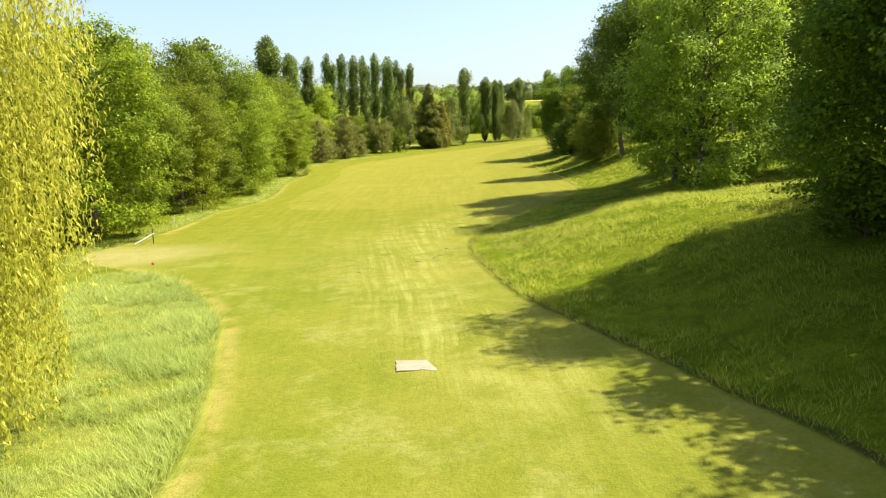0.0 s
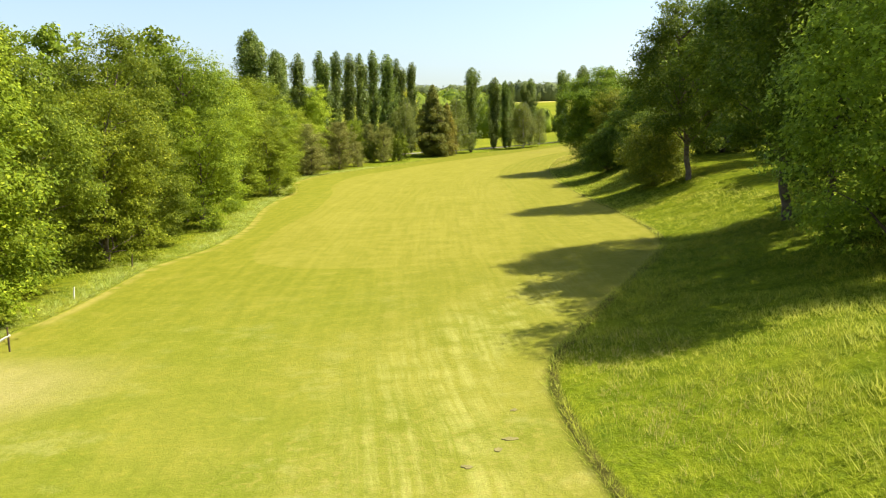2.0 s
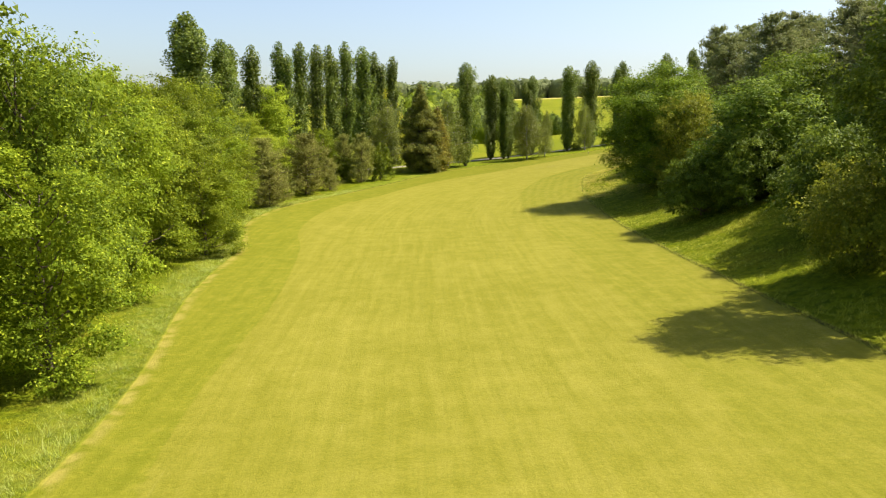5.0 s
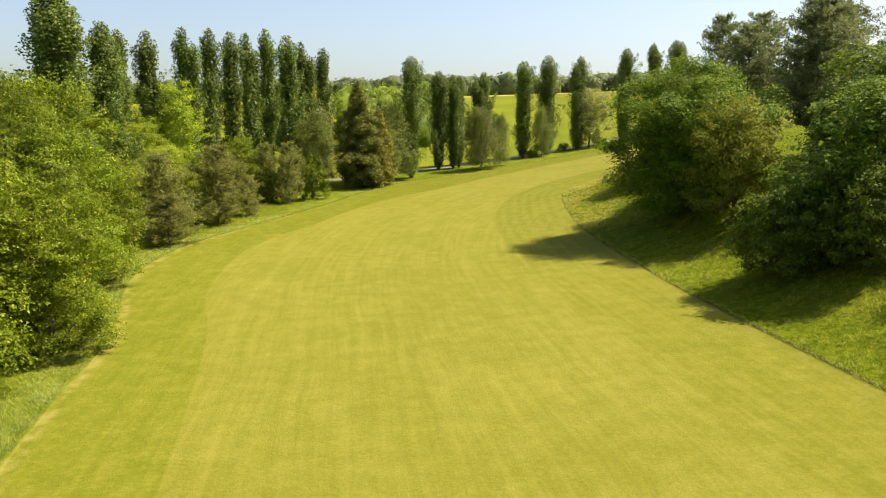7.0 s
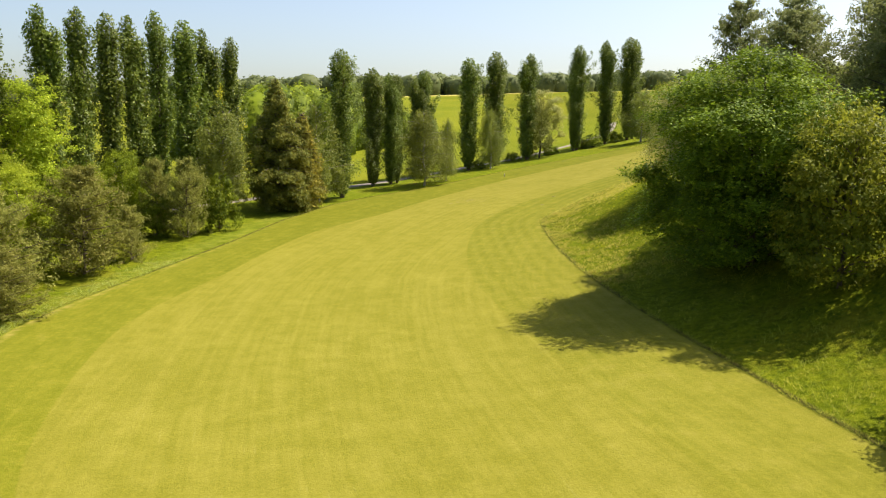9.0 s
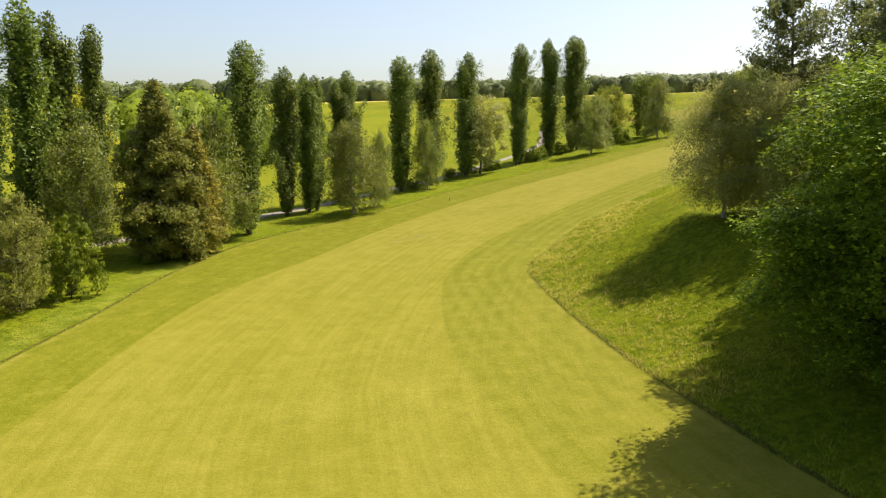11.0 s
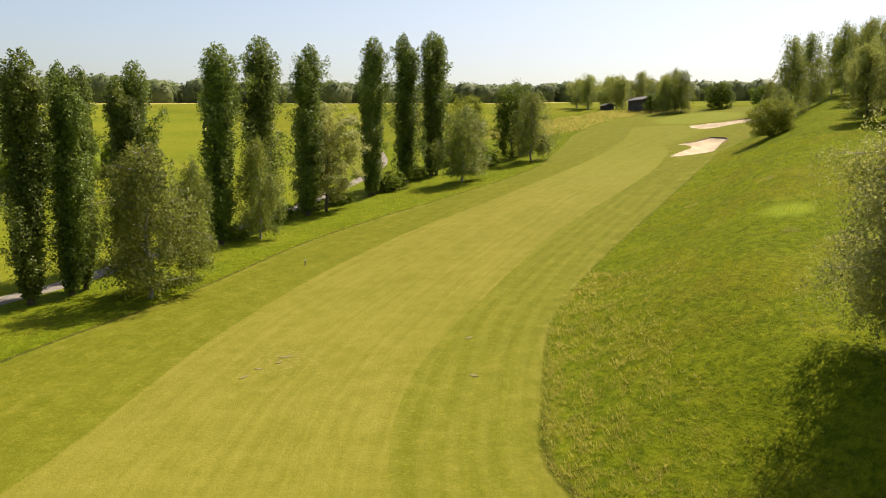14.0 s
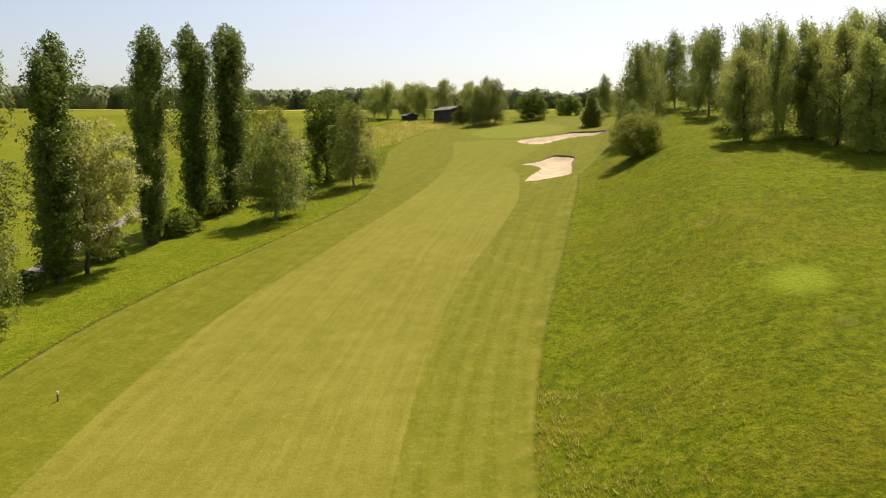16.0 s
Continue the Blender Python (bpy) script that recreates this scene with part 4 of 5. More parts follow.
plant([broadleaf(48, LEAF_OLIVE, h=6, r=4, base=0.0, lobes=40, twigs=12, leaves=17000, leaf=0.2, flat=1.0, fill=0.2, name="hawthorn_bush")], [(115.6, 255.6, 6.4, 3.9), (21.4, 113.5, 7.8, 4.4)], "rounded hawthorn bush in fresh leaf", "bush", "bushes on the bank", 49)
thorns = [broadleaf(47, LEAF_DARK, h=6, r=4, base=0.0, lobes=36, twigs=11, leaves=15000, leaf=0.23, name="thorn_bush")]
plant(thorns, [(22.6, 145.6, 7.2, 4.1), (25.5, 141, 8, 4.2), (24.5, 123, 8.5, 4.6), (190, 315.5, 7.6, 4.0), (222, 322, 6.5, 4.2), (186, 332.5, 6.2, 4.2)], "dense dark green thorn bush rounded to the ground", "bush", "shrubs", 48)
shrub = [broadleaf(45, LEAF_MID, h=5, r=3, base=0.0, lobes=24, twigs=8, leaves=6500, leaf=0.23, name="field_shrub")]
plant(shrub, [(70, 292.5, 3.4, 2.4), (88, 297.5, 4, 2.35), (93.5, 297.5, 4.2, 2.6), (58, 288.6, 2.6, 2.2), (-13.5, 221.8, 7.6, 2.6), (-20.5, 219, 5.5, 2.4), 
              (52, 287, 2.6, 2.0), (47, 283.5, 2.2, 1.8), (67.5, 293, 2.6, 2.0), (79, 298.6, 2.8, 2.2), (36.5, 274.6, 2.0, 1.6), (21.5, 66, 3.6, 2.6), (15.8, 30, 3.0, 2.2), (-30.5, 66, 4.0, 3.0)],
      "dense green shrub at the foot of the trees", "bush", "shrubs", 61)
plant([cedar(84, NEEDLE_CEDAR, 8, 3, 9000, "leaning_conifer")], [(172.6, 290.6, 7.4, 2.6)], "small dark drooping conifer beside the bunker", "tree", "trees beside the green", 85)

poplars = [poplar(s, 23.0, 2.8, 27000, 0.205, s == 53) for s in (51, 52, 53)]
high_row = [poplar(s, 28.0, 2.6, 13500, 0.305, s == 57) for s in (55, 56, 57)]
plant(high_row, [(-41.3, 217, 26.0, 2.35), (-38, 221, 26.3, 2.35), (-33, 226.6, 27.2, 2.35), (-30, 230, 27.4, 2.35), (-27, 233.4, 27.2, 2.35), (-24.2, 236.6, 27.0, 2.35), (-21.5, 239.8, 28.1, 2.35), (-18, 243.8, 27.4, 2.8),
                (-15, 247.3, 26.2, 2.35), (-11.6, 251.1, 25.4, 2.35)], "tall dark green columnar poplar in a row", "tree", "row of poplars", 7)
plant(poplars, [(5.2, 246.7, 23.5, 3.0), (12.2, 258.5, 20.7, 2.6), (15.6, 259.8, 19.8, 2.09), (17, 261, 19.5, 1.98), (23.8, 268.5, 20.2, 2.42), (22, 266.5, 18.7, 1.87), (34, 273, 22.3, 3.1), (41, 277.4, 23.4, 3.1),
                (50.4, 283.6, 23.0, 2.9), (65.5, 291.2, 24.0, 2.8), (64.3, 290.4, 21.7, 1.98), (75.4, 297.0, 24.8, 2.9), (82.6, 299.6, 24.9, 3.0), (84.5, 300.6, 24.3, 2.5)],
      "tall dark green columnar poplar beside the farm track", "tree", "row of poplars", 8)
plant([poplar(54, 29, 3.9, 26000, 0.31, True)], [(-43.2, 196, 30.0, 4.9), (-39.5, 203, 26.0, 3.4)], "very tall broad poplar above the wood", "tree", "row of poplars", 9)

birches = [weeping(s, strands=1150, per=17, leaf=0.215) for s in (61, 62)]
plant(birches, [(20.5, 254.3, 13.4, 4.6), (25.5, 258.5, 11.5, 2.35), (38.6, 272.6, 12, 3.2), (79.6, 287.2, 12.6, 4.6), (100.6, 293.4, 13.0, 4.2), (-13, 241, 15.0, 5.0), (1.2, 243, 15.5, 4.8)],
      "grey-green birch with drooping twigs and slender trunk", "tree", "birches", 10)
plant([weeping(65, LEAF_GREY, 13.0, 4.4, 1.0, 2100, 25, 0.15, 0.2)], [(39.4, 202.6, 12.8, 4.6), (40.5, 197.8, 12.5, 4.0)], "grey-green birch in young leaf on the rough", "tree", "birches", 66)
plant([broadleaf(63, LEAF_GREY, 13.0, 4.6, 2.0, 34, 12, 20000, 0.22, flat=0.7, name="whitebeam_tree")], [(53.8, 284.6, 15.0, 5.2)], "grey olive tree with a short bare trunk", "tree", "birches", 64)
plant(birches, [(137.6, 266, 15.4, 4), (163, 268.5, 15, 4), (149, 268, 14.5, 4), (157, 262, 15, 4), (131, 247, 14.5, 4), (145, 256, 15, 4), (170, 275, 13, 3.5), (129, 262.5, 7, 2.35), (181, 321, 11.5, 3.6), (184, 325, 12, 3.8), (178, 324, 10, 3), (193, 297, 10.5, 2.6)],
      "pale green birch on the hill beside the green", "tree", "trees beside the green", 11)
pines = [pine(s, h=20.0, r=4.4, base=b, leaves=18000, needle=0.40, boughs=90) for s, b in ((71, 6.0), (72, 4.5))]
plant(pines, [(45.5, 201.7, 20.8, 4.2), (48.5, 195.5, 20, 4.6), (42.8, 174.7, 20.3, 4.8), (50, 184, 20.5, 5), (42, 188, 18.5, 4.4), (48, 165, 20, 5), (46, 179, 18.5, 4.6), (45, 154, 18, 4.8), (54, 172, 20.5, 5), (52, 159, 19, 5), (56, 190, 20, 5), (49, 145, 18, 5), (38.3, 129, 19, 4.8), (45.4, 137, 19, 5), (40, 112, 19, 5), (43, 122, 19, 5)],
      "dark pine with a bare stem on the bank", "tree", "pines on the bank", 12)
young = [weeping(s, LEAF_ALDER, 16.0, 3.2, 0.5, 1000, 15, 0.23, 0.20, BARK_PALE, 0.8, 0.10, "silver_birch") for s in (43, 44)]
plant(young, [(119.2, 239, 15.5, 2.35), (122, 229, 15.6, 3.0), (127, 240, 13.5, 2.6), (125, 222, 14.5, 3.0), (138, 246, 16, 3.0), (140, 238, 14.5, 3.4), (111, 226, 11, 2.6), (126, 246, 12, 2.6), (200, 372, 12, 4.6), (203, 380, 11, 4.4), (208, 367, 12, 4.2), (212, 375, 12, 4.6), (204, 361, 11, 3.8), (207, 355, 12.5, 4), (210, 349, 10.5, 3.4), (216, 352, 12, 3.8)],
      "tall airy silver birch at the edge of the wood", "tree", "trees beside the green", 13)
plant([weeping(s, LEAF_ALDER, 16.0, 3.6, 0.1, 1500, 14, 0.23, 0.12, BARK, 0.55, 0.02, "alder_tree") for s in (86, 87)], [(114.6, 231, 14.6, 3.2), (118.5, 234.5, 13.0, 3.2), (131, 233, 16, 3.4), (117, 220, 15.4, 3.4), (112.5, 219.5, 13.5, 3.2), (109.8, 227, 13, 3.2), (116.4, 242, 11.5, 3.2), (121.5, 236, 15, 3.2)],
      "dense grey-green alder branched down to the grass", "tree", "trees beside the green", 18)
brown = [pine(s, NEEDLE_BROWN, 8.0, 3.8, 0.35, 17000, 0.25, 0.6, 60, 0.38, "dwarf_pine") for s in (74, 75)]
plant(brown, [(-31, 189.5, 10.4, 4.8), (-29, 184.5, 6, 3.4), (-25.5, 200.5, 10.6, 5.0), (-22, 206, 6, 2.35), (-17, 218.6, 9.8, 3.0), (-20.8, 220.5, 9.6, 2.6)], "brownish low pine with feathery needles", "tree", "low pines", 14)
plant([cedar(81)], [(-5.4, 236.6, 18.8, 5.2)], "broad dark conifer with drooping layered boughs", "tree", "trees along the fairway", 15)
plant([cedar(82, NEEDLE_GOLD, 12, 3.4, 16000)], [(-1.6, 237.8, 14.0, 3.6)], "olive conifer with golden tips", "tree", "trees along the fairway", 83)
gold = [broadleaf(46, LEAF_GOLD, lobes=30, twigs=9, leaves=14000, leaf=0.32)]
plant(gold, [(-13.5, 262, 18.5, 5.0)], "yellow-green tree behind the conifer", "tree", "trees along the fairway", 47)
plant([willow(91)], [(-15.6, 20.4, 18.5, 6.2)], "yellow-green weeping willow with long hanging strands", "tree", "trees along the fairway", 16)


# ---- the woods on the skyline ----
def far_woods(name, places, seed, label, leaf, per, foliage=LEAF_FAR_HAZE):
    """Many far crowns in one mesh."""
    rng = np.random.default_rng(seed)
    chunks, round_off = [], []
    for x, y, h, r in places:
        z = ground(x, y)
        n = ball(rng, per)
        n[:, 2] = np.abs(n[:, 2]) * 1.15 - 0.35
        lump = 0.8 + 0.25 * np.sin(n[:, 0] * 5 + x) * np.sin(n[:, 1] * 5 + y)
        n[: per // 3, 2] = rng.uniform(-1.9, 0, per // 3)
        p = np.array([x, y, z + h * 0.55]) + n * np.array([r, r, h * 0.45]) * lump[:, None] * rng.uniform(0.8, 1.05, (per, 1))
        p[:, 2] = np.maximum(p[:, 2], z + 0.3)
        ring = np.linspace(0, 2 * math.pi, 9)[:-1]
        rows = np.array([(0.86, 0.0), (0.92, 0.45), (0.66, 0.80), (0.12, 0.94)])
        wave = 1 + 0.12 * np.sin(ring * 3 + x) + 0.08 * np.sin(ring * 5 + y)
        core = np.stack([np.stack([x + np.cos(ring) * r * 0.8 * a * wave, y + np.sin(ring) * r * 0.8 * a * wave, np.full(8, z - 0.5 + (h * 0.9 + 0.5) * b)], 1) for a, b in rows]).reshape(-1, 3)
        i, j = np.arange(8), (np.arange(8) + 1) % 8
        faces = np.vstack([np.vstack([np.stack([q * 8 + i, q * 8 + j, q * 8 + 8 + j], 1), np.stack([q * 8 + i, q * 8 + 8 + j, q * 8 + 8 + i], 1)]) for q in range(3)])
        chunks.append((core, faces))
        round_off.append(unit(core - np.array([x, y, z + h * 0.25])))
        round_off.append(np.repeat(unit(n * np.array([1, 1, 0.6]) + rng.normal(0, 0.2, n.shape) + np.array([0, 0, 0.5])), 3, 0))
        chunks.append(leaf_quads(rng, p, unit(n + rng.normal(0, 0.28, n.shape) + np.array([0, 0, 0.4])), leaf, leaf * 0.85))
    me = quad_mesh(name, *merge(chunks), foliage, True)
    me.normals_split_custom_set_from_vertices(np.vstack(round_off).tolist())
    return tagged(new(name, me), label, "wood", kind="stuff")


def belt(seed, beyond, az0, az1, count, h, depth):
    """Crowns along the upper edge of the fields."""
    rng = np.random.default_rng(seed)
    out = []
    for i in range(count):
        az = radians(az0 + (az1 - az0) * (i + rng.random()) / count)
        d = 60.0
        while outside(20 + math.sin(az) * d, 230 + math.cos(az) * d) < beyond:
            d += 4
        d += rng.uniform(0, depth)
        s = rng.uniform(0.8, 1.2)
        out.append((20 + math.sin(az) * d, 230 + math.cos(az) * d, h * s, h * 0.72 * s))
    return out


def copse(seed, centre, count, h, wide):
    rng = np.random.default_rng(seed)
    out = []
    for _ in range(count):
        az, d, s = rng.uniform(0, 6.28), wide * math.sqrt(rng.random()), rng.uniform(0.8, 1.2)
        out.append((centre[0] + math.sin(az) * d, centre[1] + math.cos(az) * d, h * s, h * 0.4 * s))
    return out


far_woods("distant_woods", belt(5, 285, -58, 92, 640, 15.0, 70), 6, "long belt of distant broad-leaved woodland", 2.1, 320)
far_woods("field_copse", copse(7, (-4, 352), 24, 18.5, 27) + [(20, 346, 23, 6.5), (29, 350, 15, 6), (38, 355, 12, 5), (46, 360, 9, 4.5)], 8, "copse of green trees in the field", 0.8, 900, LEAF_MID)


# ---- long grass ----
def tufts(name, x, y, tall, material, label, seed, blades=5, thick=0.036, lie=(0.15, 1.1)):
    """Tufts of grass blades at plan places, joined into one mesh."""
    rng = np.random.default_rng(seed)
    k = len(x)
    z = height(x, y)
    root = np.repeat(np.stack([x, y, z], 1), blades, 0)
    t = np.repeat(tall, blades) * rng.uniform(0.6, 1.2, k * blades)
    swirl = 1.6 * np.sin(x * 0.55 + 1.3 * np.sin(y * 0.31)) + 1.4 * np.sin(y * 0.62 + 1.1 * np.sin(x * 0.27)) + 2.2
    ang = np.repeat(swirl, blades) + rng.normal(0, 1.6, k * blades)
    lean = rng.uniform(*lie, k * blades) * t
    d = np.stack([np.cos(ang), np.sin(ang), np.zeros_like(ang)], 1)
    s = np.stack([-d[:, 1], d[:, 0], d[:, 2]], 1)
    root = root + d * rng.uniform(0, 0.14, (k * blades, 1)) - np.array([0, 0, 0.03])
    w = (t * thick * rng.uniform(0.6, 1.4, k * blades))[:, None]
    tip = root + d * lean[:, None] + np.array([0, 0, 1]) * (t * 0.8)[:, None]
    v = np.stack([root + s * w, tip, root - s * w], 1).reshape(-1, 3)
    return tagged(new(name, quad_mesh(name, v, np.arange(len(v)).reshape(-1, 3), material)), label, "grass", kind="stuff")


def scatter(seed, box, count):
    rng = np.random.default_rng(seed)
    return rng.uniform(box[0], box[1], count), rng.uniform(box[2], box[3], count), rng


def clumps(x, y):
    """Uneven height from waves at odd angles."""
    v = sum(np.sin(x * f * math.cos(a) + y * f * math.sin(a) + 7 * a) for f, a in ((0.9, 0.3), (1.4, 1.2), (2.1, 2.3), (1.7, 3.9), (2.9, 5.1), (0.6, 5.8)))
    return np.clip(0.5 + v / 5.0, 0, 1)


def rough_grass():
    xs, ys, ts = [], [], []
    for seed, box, count, tall in ((1, (0, 26, 12, 80), 42000, 0.32), (2, (12, 30, 76, 185), 16000, 0.34), (4, (-34, -18, 60, 170), 9000, 0.36)):
        x, y, rng = scatter(seed, box, count)
        away = inside(MOWN, x, y)
        keep = (away < -0.1) & (off(TRACK, x, y) > 1.3)
        if seed in (2, 4):
            keep &= away > -10
        x, y = x[keep], y[keep]
        patch = 0.45 + 0.9 * clumps(x, y)
        xs.append(x), ys.append(y), ts.append(tall * patch * rng.uniform(0.7, 1.2, len(x)))
    tufts("rough_grass", np.concatenate(xs), np.concatenate(ys), np.concatenate(ts), GRASS, "long green rough grass beside the fairway", 11, 5, 0.024, (0.3, 1.4))
    # short matted grass on the hill and the verge, dry and tufted beside the mown edge
    xs, ys, ts = [], [], []
    for seed, box, count, tall, wide in ((3, (20, 104, 190, 258), 105000, 0.16, -32), (7, (20, 112, 246, 303), 18000, 0.17, -9)):
        x, y, rng = scatter(seed, box, count)
        away = inside(MOWN, x, y)
        keep = (away < -0.15) & (off(TRACK, x, y) > 1.4) & (away > wide * rng.uniform(0.15, 1, len(x)))
        x, y = x[keep], y[keep]
        xs.append(x), ys.append(y), ts.append(tall * (0.5 + 0.9 * clumps(x * 1.3, y * 1.3)) * rng.uniform(0.6, 1.3, len(x)))
    tufts("hill_grass", np.concatenate(xs), np.concatenate(ys), np.concatenate(ts), GRASS_HILL, "matted green rough grass on the hill beside the green", 15, 5, 0.055, (0.2, 1.0))
    x, y, rng = scatter(9, (17, 52, 180, 236), 60000)
    away = inside(MOWN, x, y)
    keep = (away < -0.1) & (away > -9 * rng.uniform(0.1, 1, len(x)) ** 1.3) & (beside(RIGHT_EDGE, x, y) > 0) & (clumps(x * 1.6, y * 1.6) > rng.uniform(0.0, 0.7, len(x)))
    x, y = x[keep], y[keep]
    tufts("dry_grass", x, y, 0.33 * rng.uniform(0.6, 1.3, len(x)), GRASS_STRAW, "straw-coloured tufts of rough grass beside the mown edge", 17, 5, 0.04, (0.3, 1.2))
    # tall pale stems behind the green
    px, py, rng = scatter(10, (128, 192, 322, 358), 9000)
    keep = inside(MOWN, px, py) < -0.5
    px, py = px[keep], py[keep]
    tufts("reed_grass", px, py, 0.9 * (0.5 + 0.6 * clumps(px, py)), GRASS_STRAW, "tall straw-coloured grass behind the green", 16, 3, 0.05)
    x, y, rng = scatter(6, (-20, -5, 10, 46), 21000)
    keep = inside(MOWN, x, y) < -0.1
    x, y = x[keep], y[keep]
    patch = 0.5 + 0.9 * clumps(x, y)
    sx, sy, rng = scatter(8, (-32, -17, 50, 205), 26000)
    away = inside(MOWN, sx, sy)
    keep = (away < -0.05) & (away > -3.5 * rng.uniform(0.2, 1, len(sx)))
    sx, sy = sx[keep], sy[keep]
    x, y, patch = np.append(x, sx), np.append(y, sy), np.append(patch, 0.5 + 0.7 * clumps(sx, sy))
    tufts("meadow_grass", x, y, 0.42 * patch, GRASS_PALE, "tall pale meadow grass beside the tee", 12, 6, 0.022, (0.3, 1.5))
    # a thick lip of uncut blades along the mower's edge
    ex, ey, et = [], [], []
    rng = np.random.default_rng(13)
    for line, tall, side in ((RIGHT_EDGE, 0.34, 1), (LEFT_EDGE, 0.18, -1)):
        for a, b in zip(line[:-1], line[1:]):
            d = b - a
            length = np.linalg.norm(d)
            n = int(length * 13)
            t = rng.random(n)
            o = rng.uniform(0.0, 0.45, n) * side
            nx, ny = d[1] / (length + 1e-9), -d[0] / (length + 1e-9)
            ex.append(a[0] + d[0] * t + nx * o), ey.append(a[1] + d[1] * t + ny * o)
            et.append(tall * rng.uniform(0.6, 1.2, n) * (0.4 if side > 0 and a[1] > 232 else 1.0))
    tufts("edge_grass", np.concatenate(ex), np.concatenate(ey), np.concatenate(et), GRASS, "uncut grass lip along the mown edge", 14, 5, 0.022, (0.4, 1.6))


rough_grass()


def seed_heads():
    """Clumps of pale flowering grass on the bank and the hill."""
    rng = np.random.default_rng(23)
    xs, ys, ts = [], [], []
    for cx, cy, wide, deep, tall, count in ((5.0, 53.6, 2.4, 2.6, 0.36, 260), (6.2, 45.6, 2.6, 2.6, 0.34, 220), (3.9, 48.0, 1.2, 4.0, 0.32, 200), (4.6, 40.0, 1.4, 3.6, 0.32, 160), (77.5, 233.4, 1.3, 0.9, 0.3, 130), (75.0, 240.3, 1.2, 0.8, 0.28, 110), (58.4, 219.7, 0.8, 0.6, 0.3, 100)):
        q, ang = np.sqrt(rng.random(count)), rng.uniform(0, 6.28, count)
        xs.append(cx + np.cos(ang) * q * wide), ys.append(cy + np.sin(ang) * q * deep), ts.append(tall * rng.uniform(0.5, 1.1, count))
    x, y, tall = np.concatenate(xs), np.concatenate(ys), np.concatenate(ts)
    keep = inside(MOWN, x, y) < -0.2
    tufts("seed_grass", x[keep], y[keep], tall[keep], SEEDS, "pale pinkish flowering grass heads in the rough", 24, 5, 0.02, (0.2, 1.0))


seed_heads()


# ---- things on the course ----
def slab(name, outline, z0, z1, material, parent=None):
    """A flat body from a plan outline."""
    bm = bmesh.new()
    low = [bm.verts.new((x, y, z0)) for x, y in outline]
    high = [bm.verts.new((x, y, z1)) for x, y in outline]
    bm.faces.new(high)
    bm.faces.new(low[::-1])
    for i in range(len(outline)):
        j = (i + 1) % len(outline)
        bm.faces.new((low[i], low[j], high[j], high[i]))
    me = bpy.data.meshes.new(name)
    bm.to_mesh(me)
    bm.free()
    me.materials.append(material)
    ob = new(name, me)
    if parent:
        ob.parent = parent
    return ob


def rod(name, points, radii, material, parent=None, sides=10):
    """A capped round bar along a run of places."""
    v, f = tube(points, radii, sides)
    bm = bmesh.new()
    vs = [bm.verts.new(q) for q in v]
    for q in f:
        bm.faces.new([vs[i] for i in q])
    bm.faces.new(vs[:sides][::-1])
    bm.faces.new(vs[-sides:])
    me = bpy.data.meshes.new(name)
    bm.to_mesh(me)
    bm.free()
    me.materials.append(material)
    ob = new(name, me)
    if parent:
        ob.parent = parent
    return ob


def build_bunker(ring, label):
    """Sand lying in a hollow with a raw earth lip on its upper side."""
    top = new("sand_bunker")
    x0, x1, y0, y1 = ring[:, 0].min(), ring[:, 0].max(), ring[:, 1].min(), ring[:, 1].max()
    gx, gy = np.arange(x0 - 0.3, x1 + 0.3, 0.3), np.arange(y0 - 0.3, y1 + 0.3, 0.3)
    X, Y = np.meshgrid(gx, gy)
    x, y = X.ravel(), Y.ravel()
    d = inside(ring, x, y)
    # pull the outermost points onto the outline
    z = sheet(x, y) + 0.05 + 0.03 * np.sin(x * 2.3) * np.sin(y * 2.9)
    c = (np.arange(len(gy) - 1)[:, None] * len(gx) + np.arange(len(gx) - 1)).ravel()
    f = np.stack([c, c + 1, c + len(gx) + 1, c + len(gx)], 1)
    f = f[(d[f] > -0.15).all(1)]
    used, f = np.unique(f, return_inverse=True)
    part("sand", quad_mesh("sand", np.stack([x, y, z], 1)[used], f.reshape(-1, 4), SAND, True), top)
    loop = bend(ring, 3, True)
    rise = sheet(loop[:, 0], loop[:, 1])
    high = rise > np.median(rise)
    mid = ring.mean(0)
    way = unit(loop - mid)
    prof = ((0.16, 0.02), (0.03, 0.34), (-0.18, 0.30), (-0.6, 0.0))
    grow = smooth01((rise - np.percentile(rise, 50)) / (np.percentile(rise, 85) - np.percentile(rise, 50) + 1e-6))
    rows = [np.column_stack([loop - way * a, sheet(*(loop - way * a).T) - 0.06 + b * grow]) for a, b in prof]
    n = len(loop)
    v = np.stack(rows, 1).reshape(-1, 3)
    i = np.arange(n)
    j = (i + 1) % n
    f = np.vstack([np.stack([i * 4 + k, j * 4 + k, j * 4 + k + 1, i * 4 + k + 1], 1) for k in range(3)])
    part("lip", quad_mesh("lip", v, f, SOIL, True), top, "raw brown earth lip")
    return tagged(top, label, "bunker", "bunkers")


def sheet(x, y):
    """The ground as its one-metre grid carries it."""
    x, y = np.asarray(x, float), np.asarray(y, float)
    i, j = np.floor(x), np.floor(y)
    a, b = x - i, y - j
    return height(i, j) * (1 - a) * (1 - b) + height(i + 1, j) * a * (1 - b) + height(i, j + 1) * (1 - a) * b + height(i + 1, j + 1) * a * b


build_bunker(BUNKER_LOW, "pale sand bunker with a ragged lip below the green")
build_bunker(BUNKER_HIGH, "long pale sand bunker with a dark lip before the green")


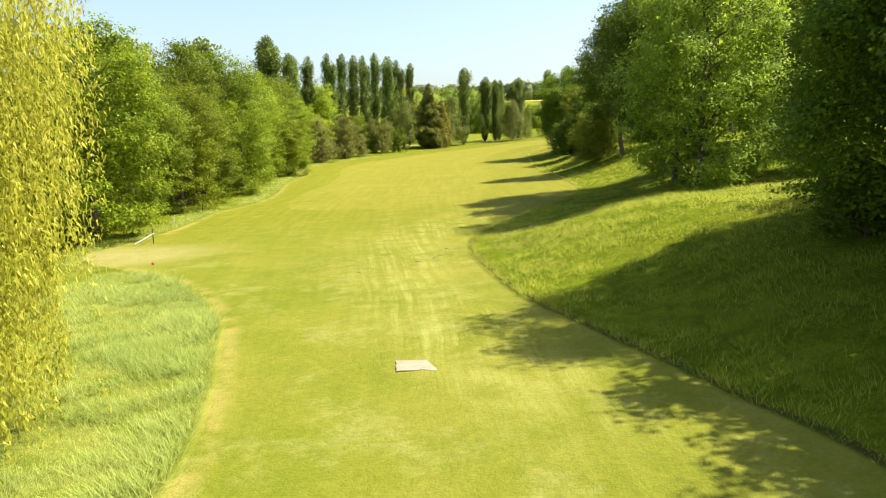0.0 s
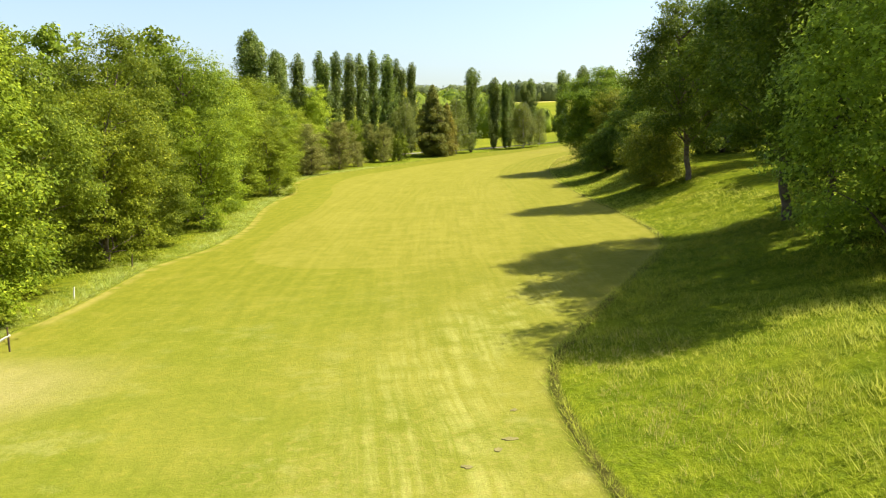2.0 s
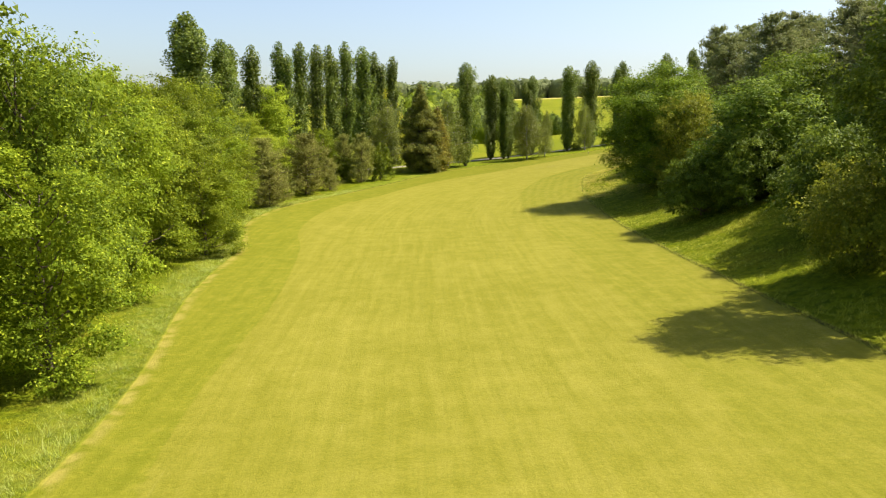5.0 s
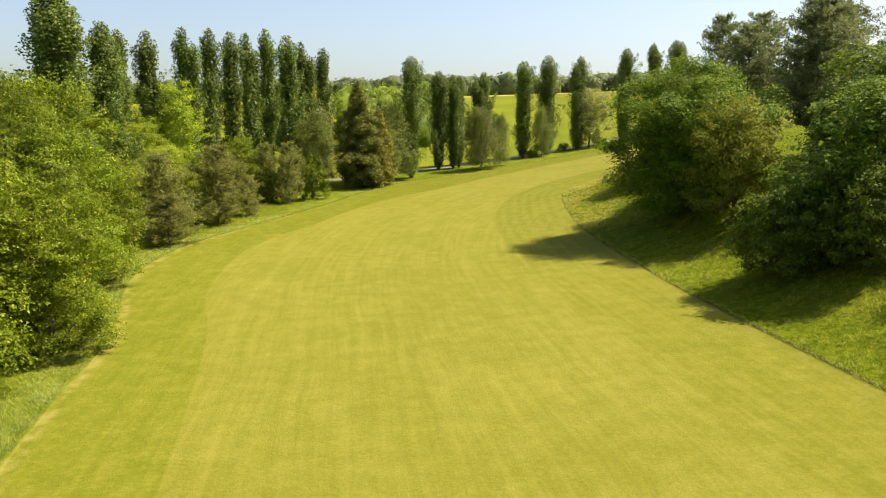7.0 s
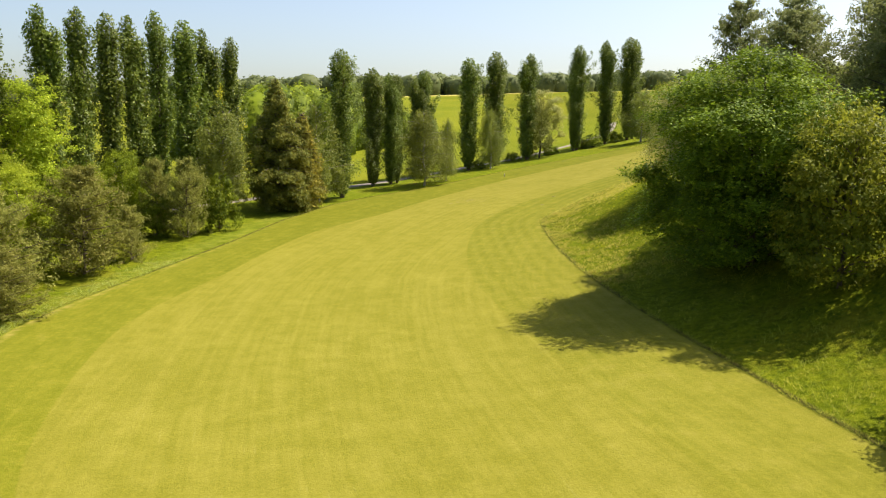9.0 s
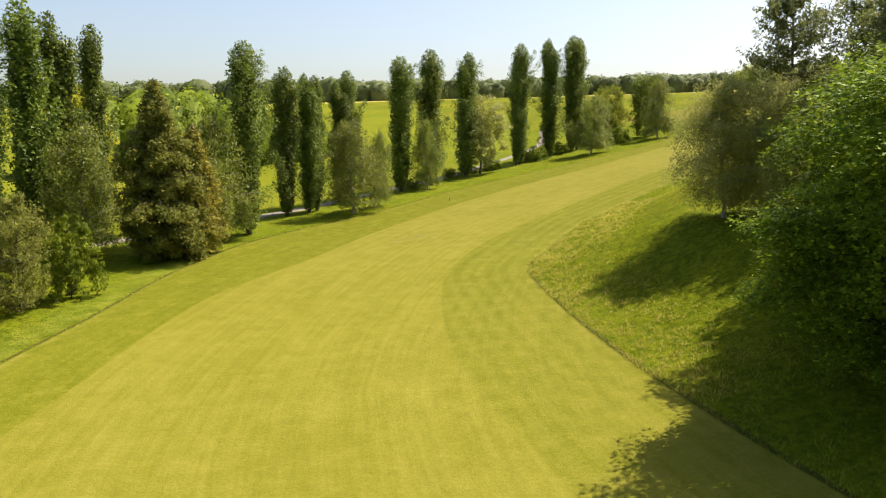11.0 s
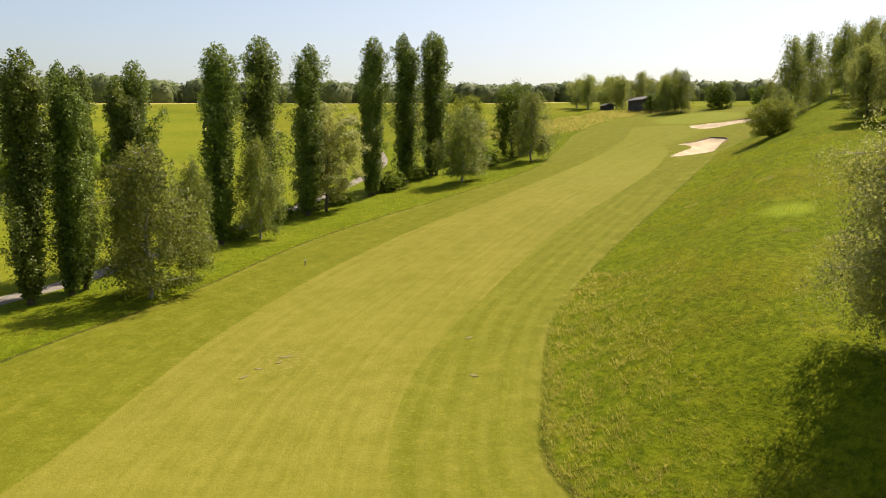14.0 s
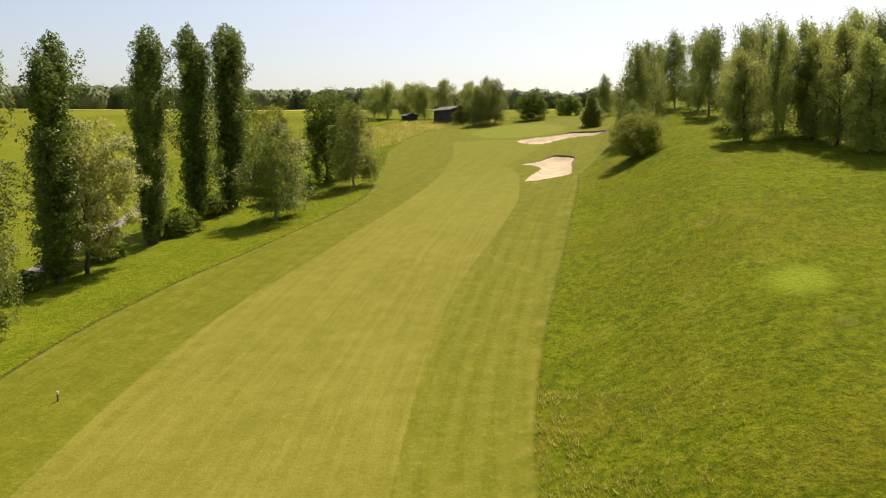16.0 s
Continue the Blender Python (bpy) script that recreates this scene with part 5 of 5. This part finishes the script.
def build_tee_mat():
    rng = np.random.default_rng(3)
    pts = []
    ring = ((-0.68, -0.48), (0.66, -0.58), (0.64, 0.5), (-0.66, 0.58))
    for a, b in zip(ring, ring[1:] + ring[:1]):
        for t in np.linspace(0, 1, 7)[:-1]:
            pts.append((a[0] + (b[0] - a[0]) * t + rng.normal(0, 0.028), a[1] + (b[1] - a[1]) * t + rng.normal(0, 0.028)))
    x, y = -0.85, 25.1
    ob = slab("tee_mat", pts, -0.08, 0.008, MAT_SAND)
    fall_x, fall_y = (ground(x + 1, y) - ground(x - 1, y)) / 2, (ground(x, y + 1) - ground(x, y - 1)) / 2
    ob.matrix_world = Matrix(((1, 0, 0, x), (0, 1, 0, y), (fall_x, fall_y, 1, ground(x, y) + 0.01), (0, 0, 0, 1)))
    tagged(ob, "pale worn sandy tee mat set in the grass", "tee mat")


def build_worn_patch(x, y, long, wide, turn, seed):
    """A thin, ragged scrape of bare soil lying on the turf."""
    rng = np.random.default_rng(seed)
    pts = []
    for i in range(18):
        a = i * 2 * math.pi / 18
        q = 0.5 * rng.uniform(0.6, 1.05)
        pts.append((math.cos(a) * long * q, math.sin(a) * wide * q))
    ob = slab("bare_patch", pts, -0.05, 0.006, DIRT)
    c, n = math.cos(turn), math.sin(turn)
    fall_x, fall_y = (ground(x + 1, y) - ground(x - 1, y)) / 2, (ground(x, y + 1) - ground(x, y - 1)) / 2
    ob.matrix_world = Matrix(((c, -n, 0, x), (n, c, 0, y), (fall_x * c + fall_y * n, fall_y * c - fall_x * n, 1, ground(x, y) + 0.012), (0, 0, 0, 1)))
    tagged(ob, "small bare scrape of pale soil in the mown turf", "bare patch", "bare patches")


def build_distance_post(x, y):
    top = new("distance_post")
    z = ground(x, y)
    post = rod("post", [(0, 0, -0.2), (0, 0, 0.3), (0, 0, 0.42)], [0.055, 0.055, 0.05], GREY_POST, top)
    tagged(rod("cap", [(0, 0, 0.42), (0, 0, 0.5), (0, 0, 0.57), (0, 0, 0.59)], [0.062, 0.062, 0.055, 0.03], WHITE, post), "white painted cap")
    top.matrix_world = pose(x, y, z)
    tagged(top, "short weathered distance post with a white cap", "post", "course markers")


def build_tee_marker(x, y):
    top = new("tee_marker")
    rod("ball", [(0, 0, 0.02), (0, 0, 0.05), (0, 0, 0.10), (0, 0, 0.15), (0, 0, 0.18)], [0.03, 0.08, 0.10, 0.08, 0.02], RED, top)
    rod("spike", [(0, 0, -0.15), (0, 0, 0.03)], [0.012, 0.012], POST, top, 6)
    top.matrix_world = pose(x, y, ground(x, y))
    tagged(top, "small red tee marker on the worn tee", "tee marker", "course markers")


def build_leaning_rail(x, y):
    top = new("broken_fence_rail")
    rod("rail", [(-0.75, 0, 0.02), (0, 0, 0.42), (0.65, 0, 0.80)], [0.05, 0.055, 0.05], WHITE, top)
    rod("stake", [(0.6, 0, -0.25), (0.58, 0, 0.5), (0.55, 0, 1.15)], [0.045, 0.045, 0.035], POST, top)
    top.matrix_world = pose(x, y, ground(x, y), 0, 0, 25)
    tagged(top, "fallen white rail leaning on a stake under the trees", "fence")


def build_barn(x, y, long, deep, eave, ridge, turn, label):
    top = new("barn")
    z = ground(x, y) - 0.2
    tagged(slab("wall", [(-long / 2, -deep / 2), (long / 2, -deep / 2), (long / 2, deep / 2), (-long / 2, deep / 2)], 0, eave, BARN, top), "dark timber wall")
    bm = bmesh.new()
    o = 0.5
    for side in (-1, 1):
        ring = [(-long / 2 - o, side * (deep / 2 + o), eave - 0.1), (long / 2 + o, side * (deep / 2 + o), eave - 0.1), (long / 2 + o, 0, ridge), (-long / 2 - o, 0, ridge)]
        lowv = [bm.verts.new(q) for q in ring]
        upv = [bm.verts.new((a, b, c + 0.12)) for a, b, c in ring]
        bm.faces.new(upv)
        bm.faces.new(lowv[::-1])
        for i in range(4):
            bm.faces.new((lowv[i], lowv[(i + 1) % 4], upv[(i + 1) % 4], upv[i]))
    me = bpy.data.meshes.new("roof")
    bm.to_mesh(me)
    bm.free()
    me.materials.append(ROOF)
    part("roof", me, top, "grey sheet roof")
    for s in (-1, 1):
        bm = bmesh.new()
        a = [bm.verts.new((s * long / 2, -deep / 2, eave)), bm.verts.new((s * long / 2, deep / 2, eave)), bm.verts.new((s * long / 2, 0, ridge))]
        b = [bm.verts.new((s * (long / 2 - 0.2), q.co.y, q.co.z)) for q in a]
        bm.faces.new(a), bm.faces.new(b[::-1])
        for i in range(3):
            bm.faces.new((a[i], a[(i + 1) % 3], b[(i + 1) % 3], b[i]))
        me = bpy.data.meshes.new("gable")
        bm.to_mesh(me)
        bm.free()
        me.materials.append(BARN)
        part("gable", me, top)
    top.matrix_world = pose(x, y, z, 0, 0, turn)
    tagged(top, label, "barn", "farm buildings")


def build_stake(x, y, tall, material, label):
    top = rod("marker_stake", [(0, 0, -0.2), (0, 0, tall * 0.5), (0.03, 0, tall)], [0.04, 0.04, 0.035], material)
    top.matrix_world = pose(x, y, ground(x, y), 3, 2, 0)
    tagged(top, label, "stake", "course markers")


build_stake(-24.2, 70.4, 0.7, WHITE, "thin white stake in the grass beside the wood")
build_stake(-24.9, 81.1, 1.0, POST, "weathered wooden post in the grass beside the wood")
for i, (x, y, long, wide) in enumerate(((-0.2, 46.0, 0.55, 0.3), (-0.6, 45.3, 0.35, 0.25), (-1.5, 44.3, 0.4, 0.25), (0.1, 48.3, 0.3, 0.25), (-4.6, 42.2, 0.45, 0.2), (34.1, 228.7, 0.7, 0.4), (30.1, 223.3, 0.8, 0.45), (22.9, 233.8, 1.1, 0.5), (22.1, 233.2, 0.6, 0.4), (20.6, 232.9, 0.7, 0.35), (19.3, 232.2, 0.9, 0.4))):
    build_worn_patch(x, y, long, wide, i * 1.3, 40 + i)
build_tee_mat()
build_distance_post(35.8, 256.1)
build_tee_marker(-18.1, 48.8)
build_leaning_rail(-22.3, 58.6)
build_barn(190.5, 341.5, 9, 5, 3.2, 4.2, 68, "low dark timber barn behind the green")
build_barn(198, 362, 4.5, 3, 1.3, 2.0, 60, "small dark shed with a pale roof behind the hedge")
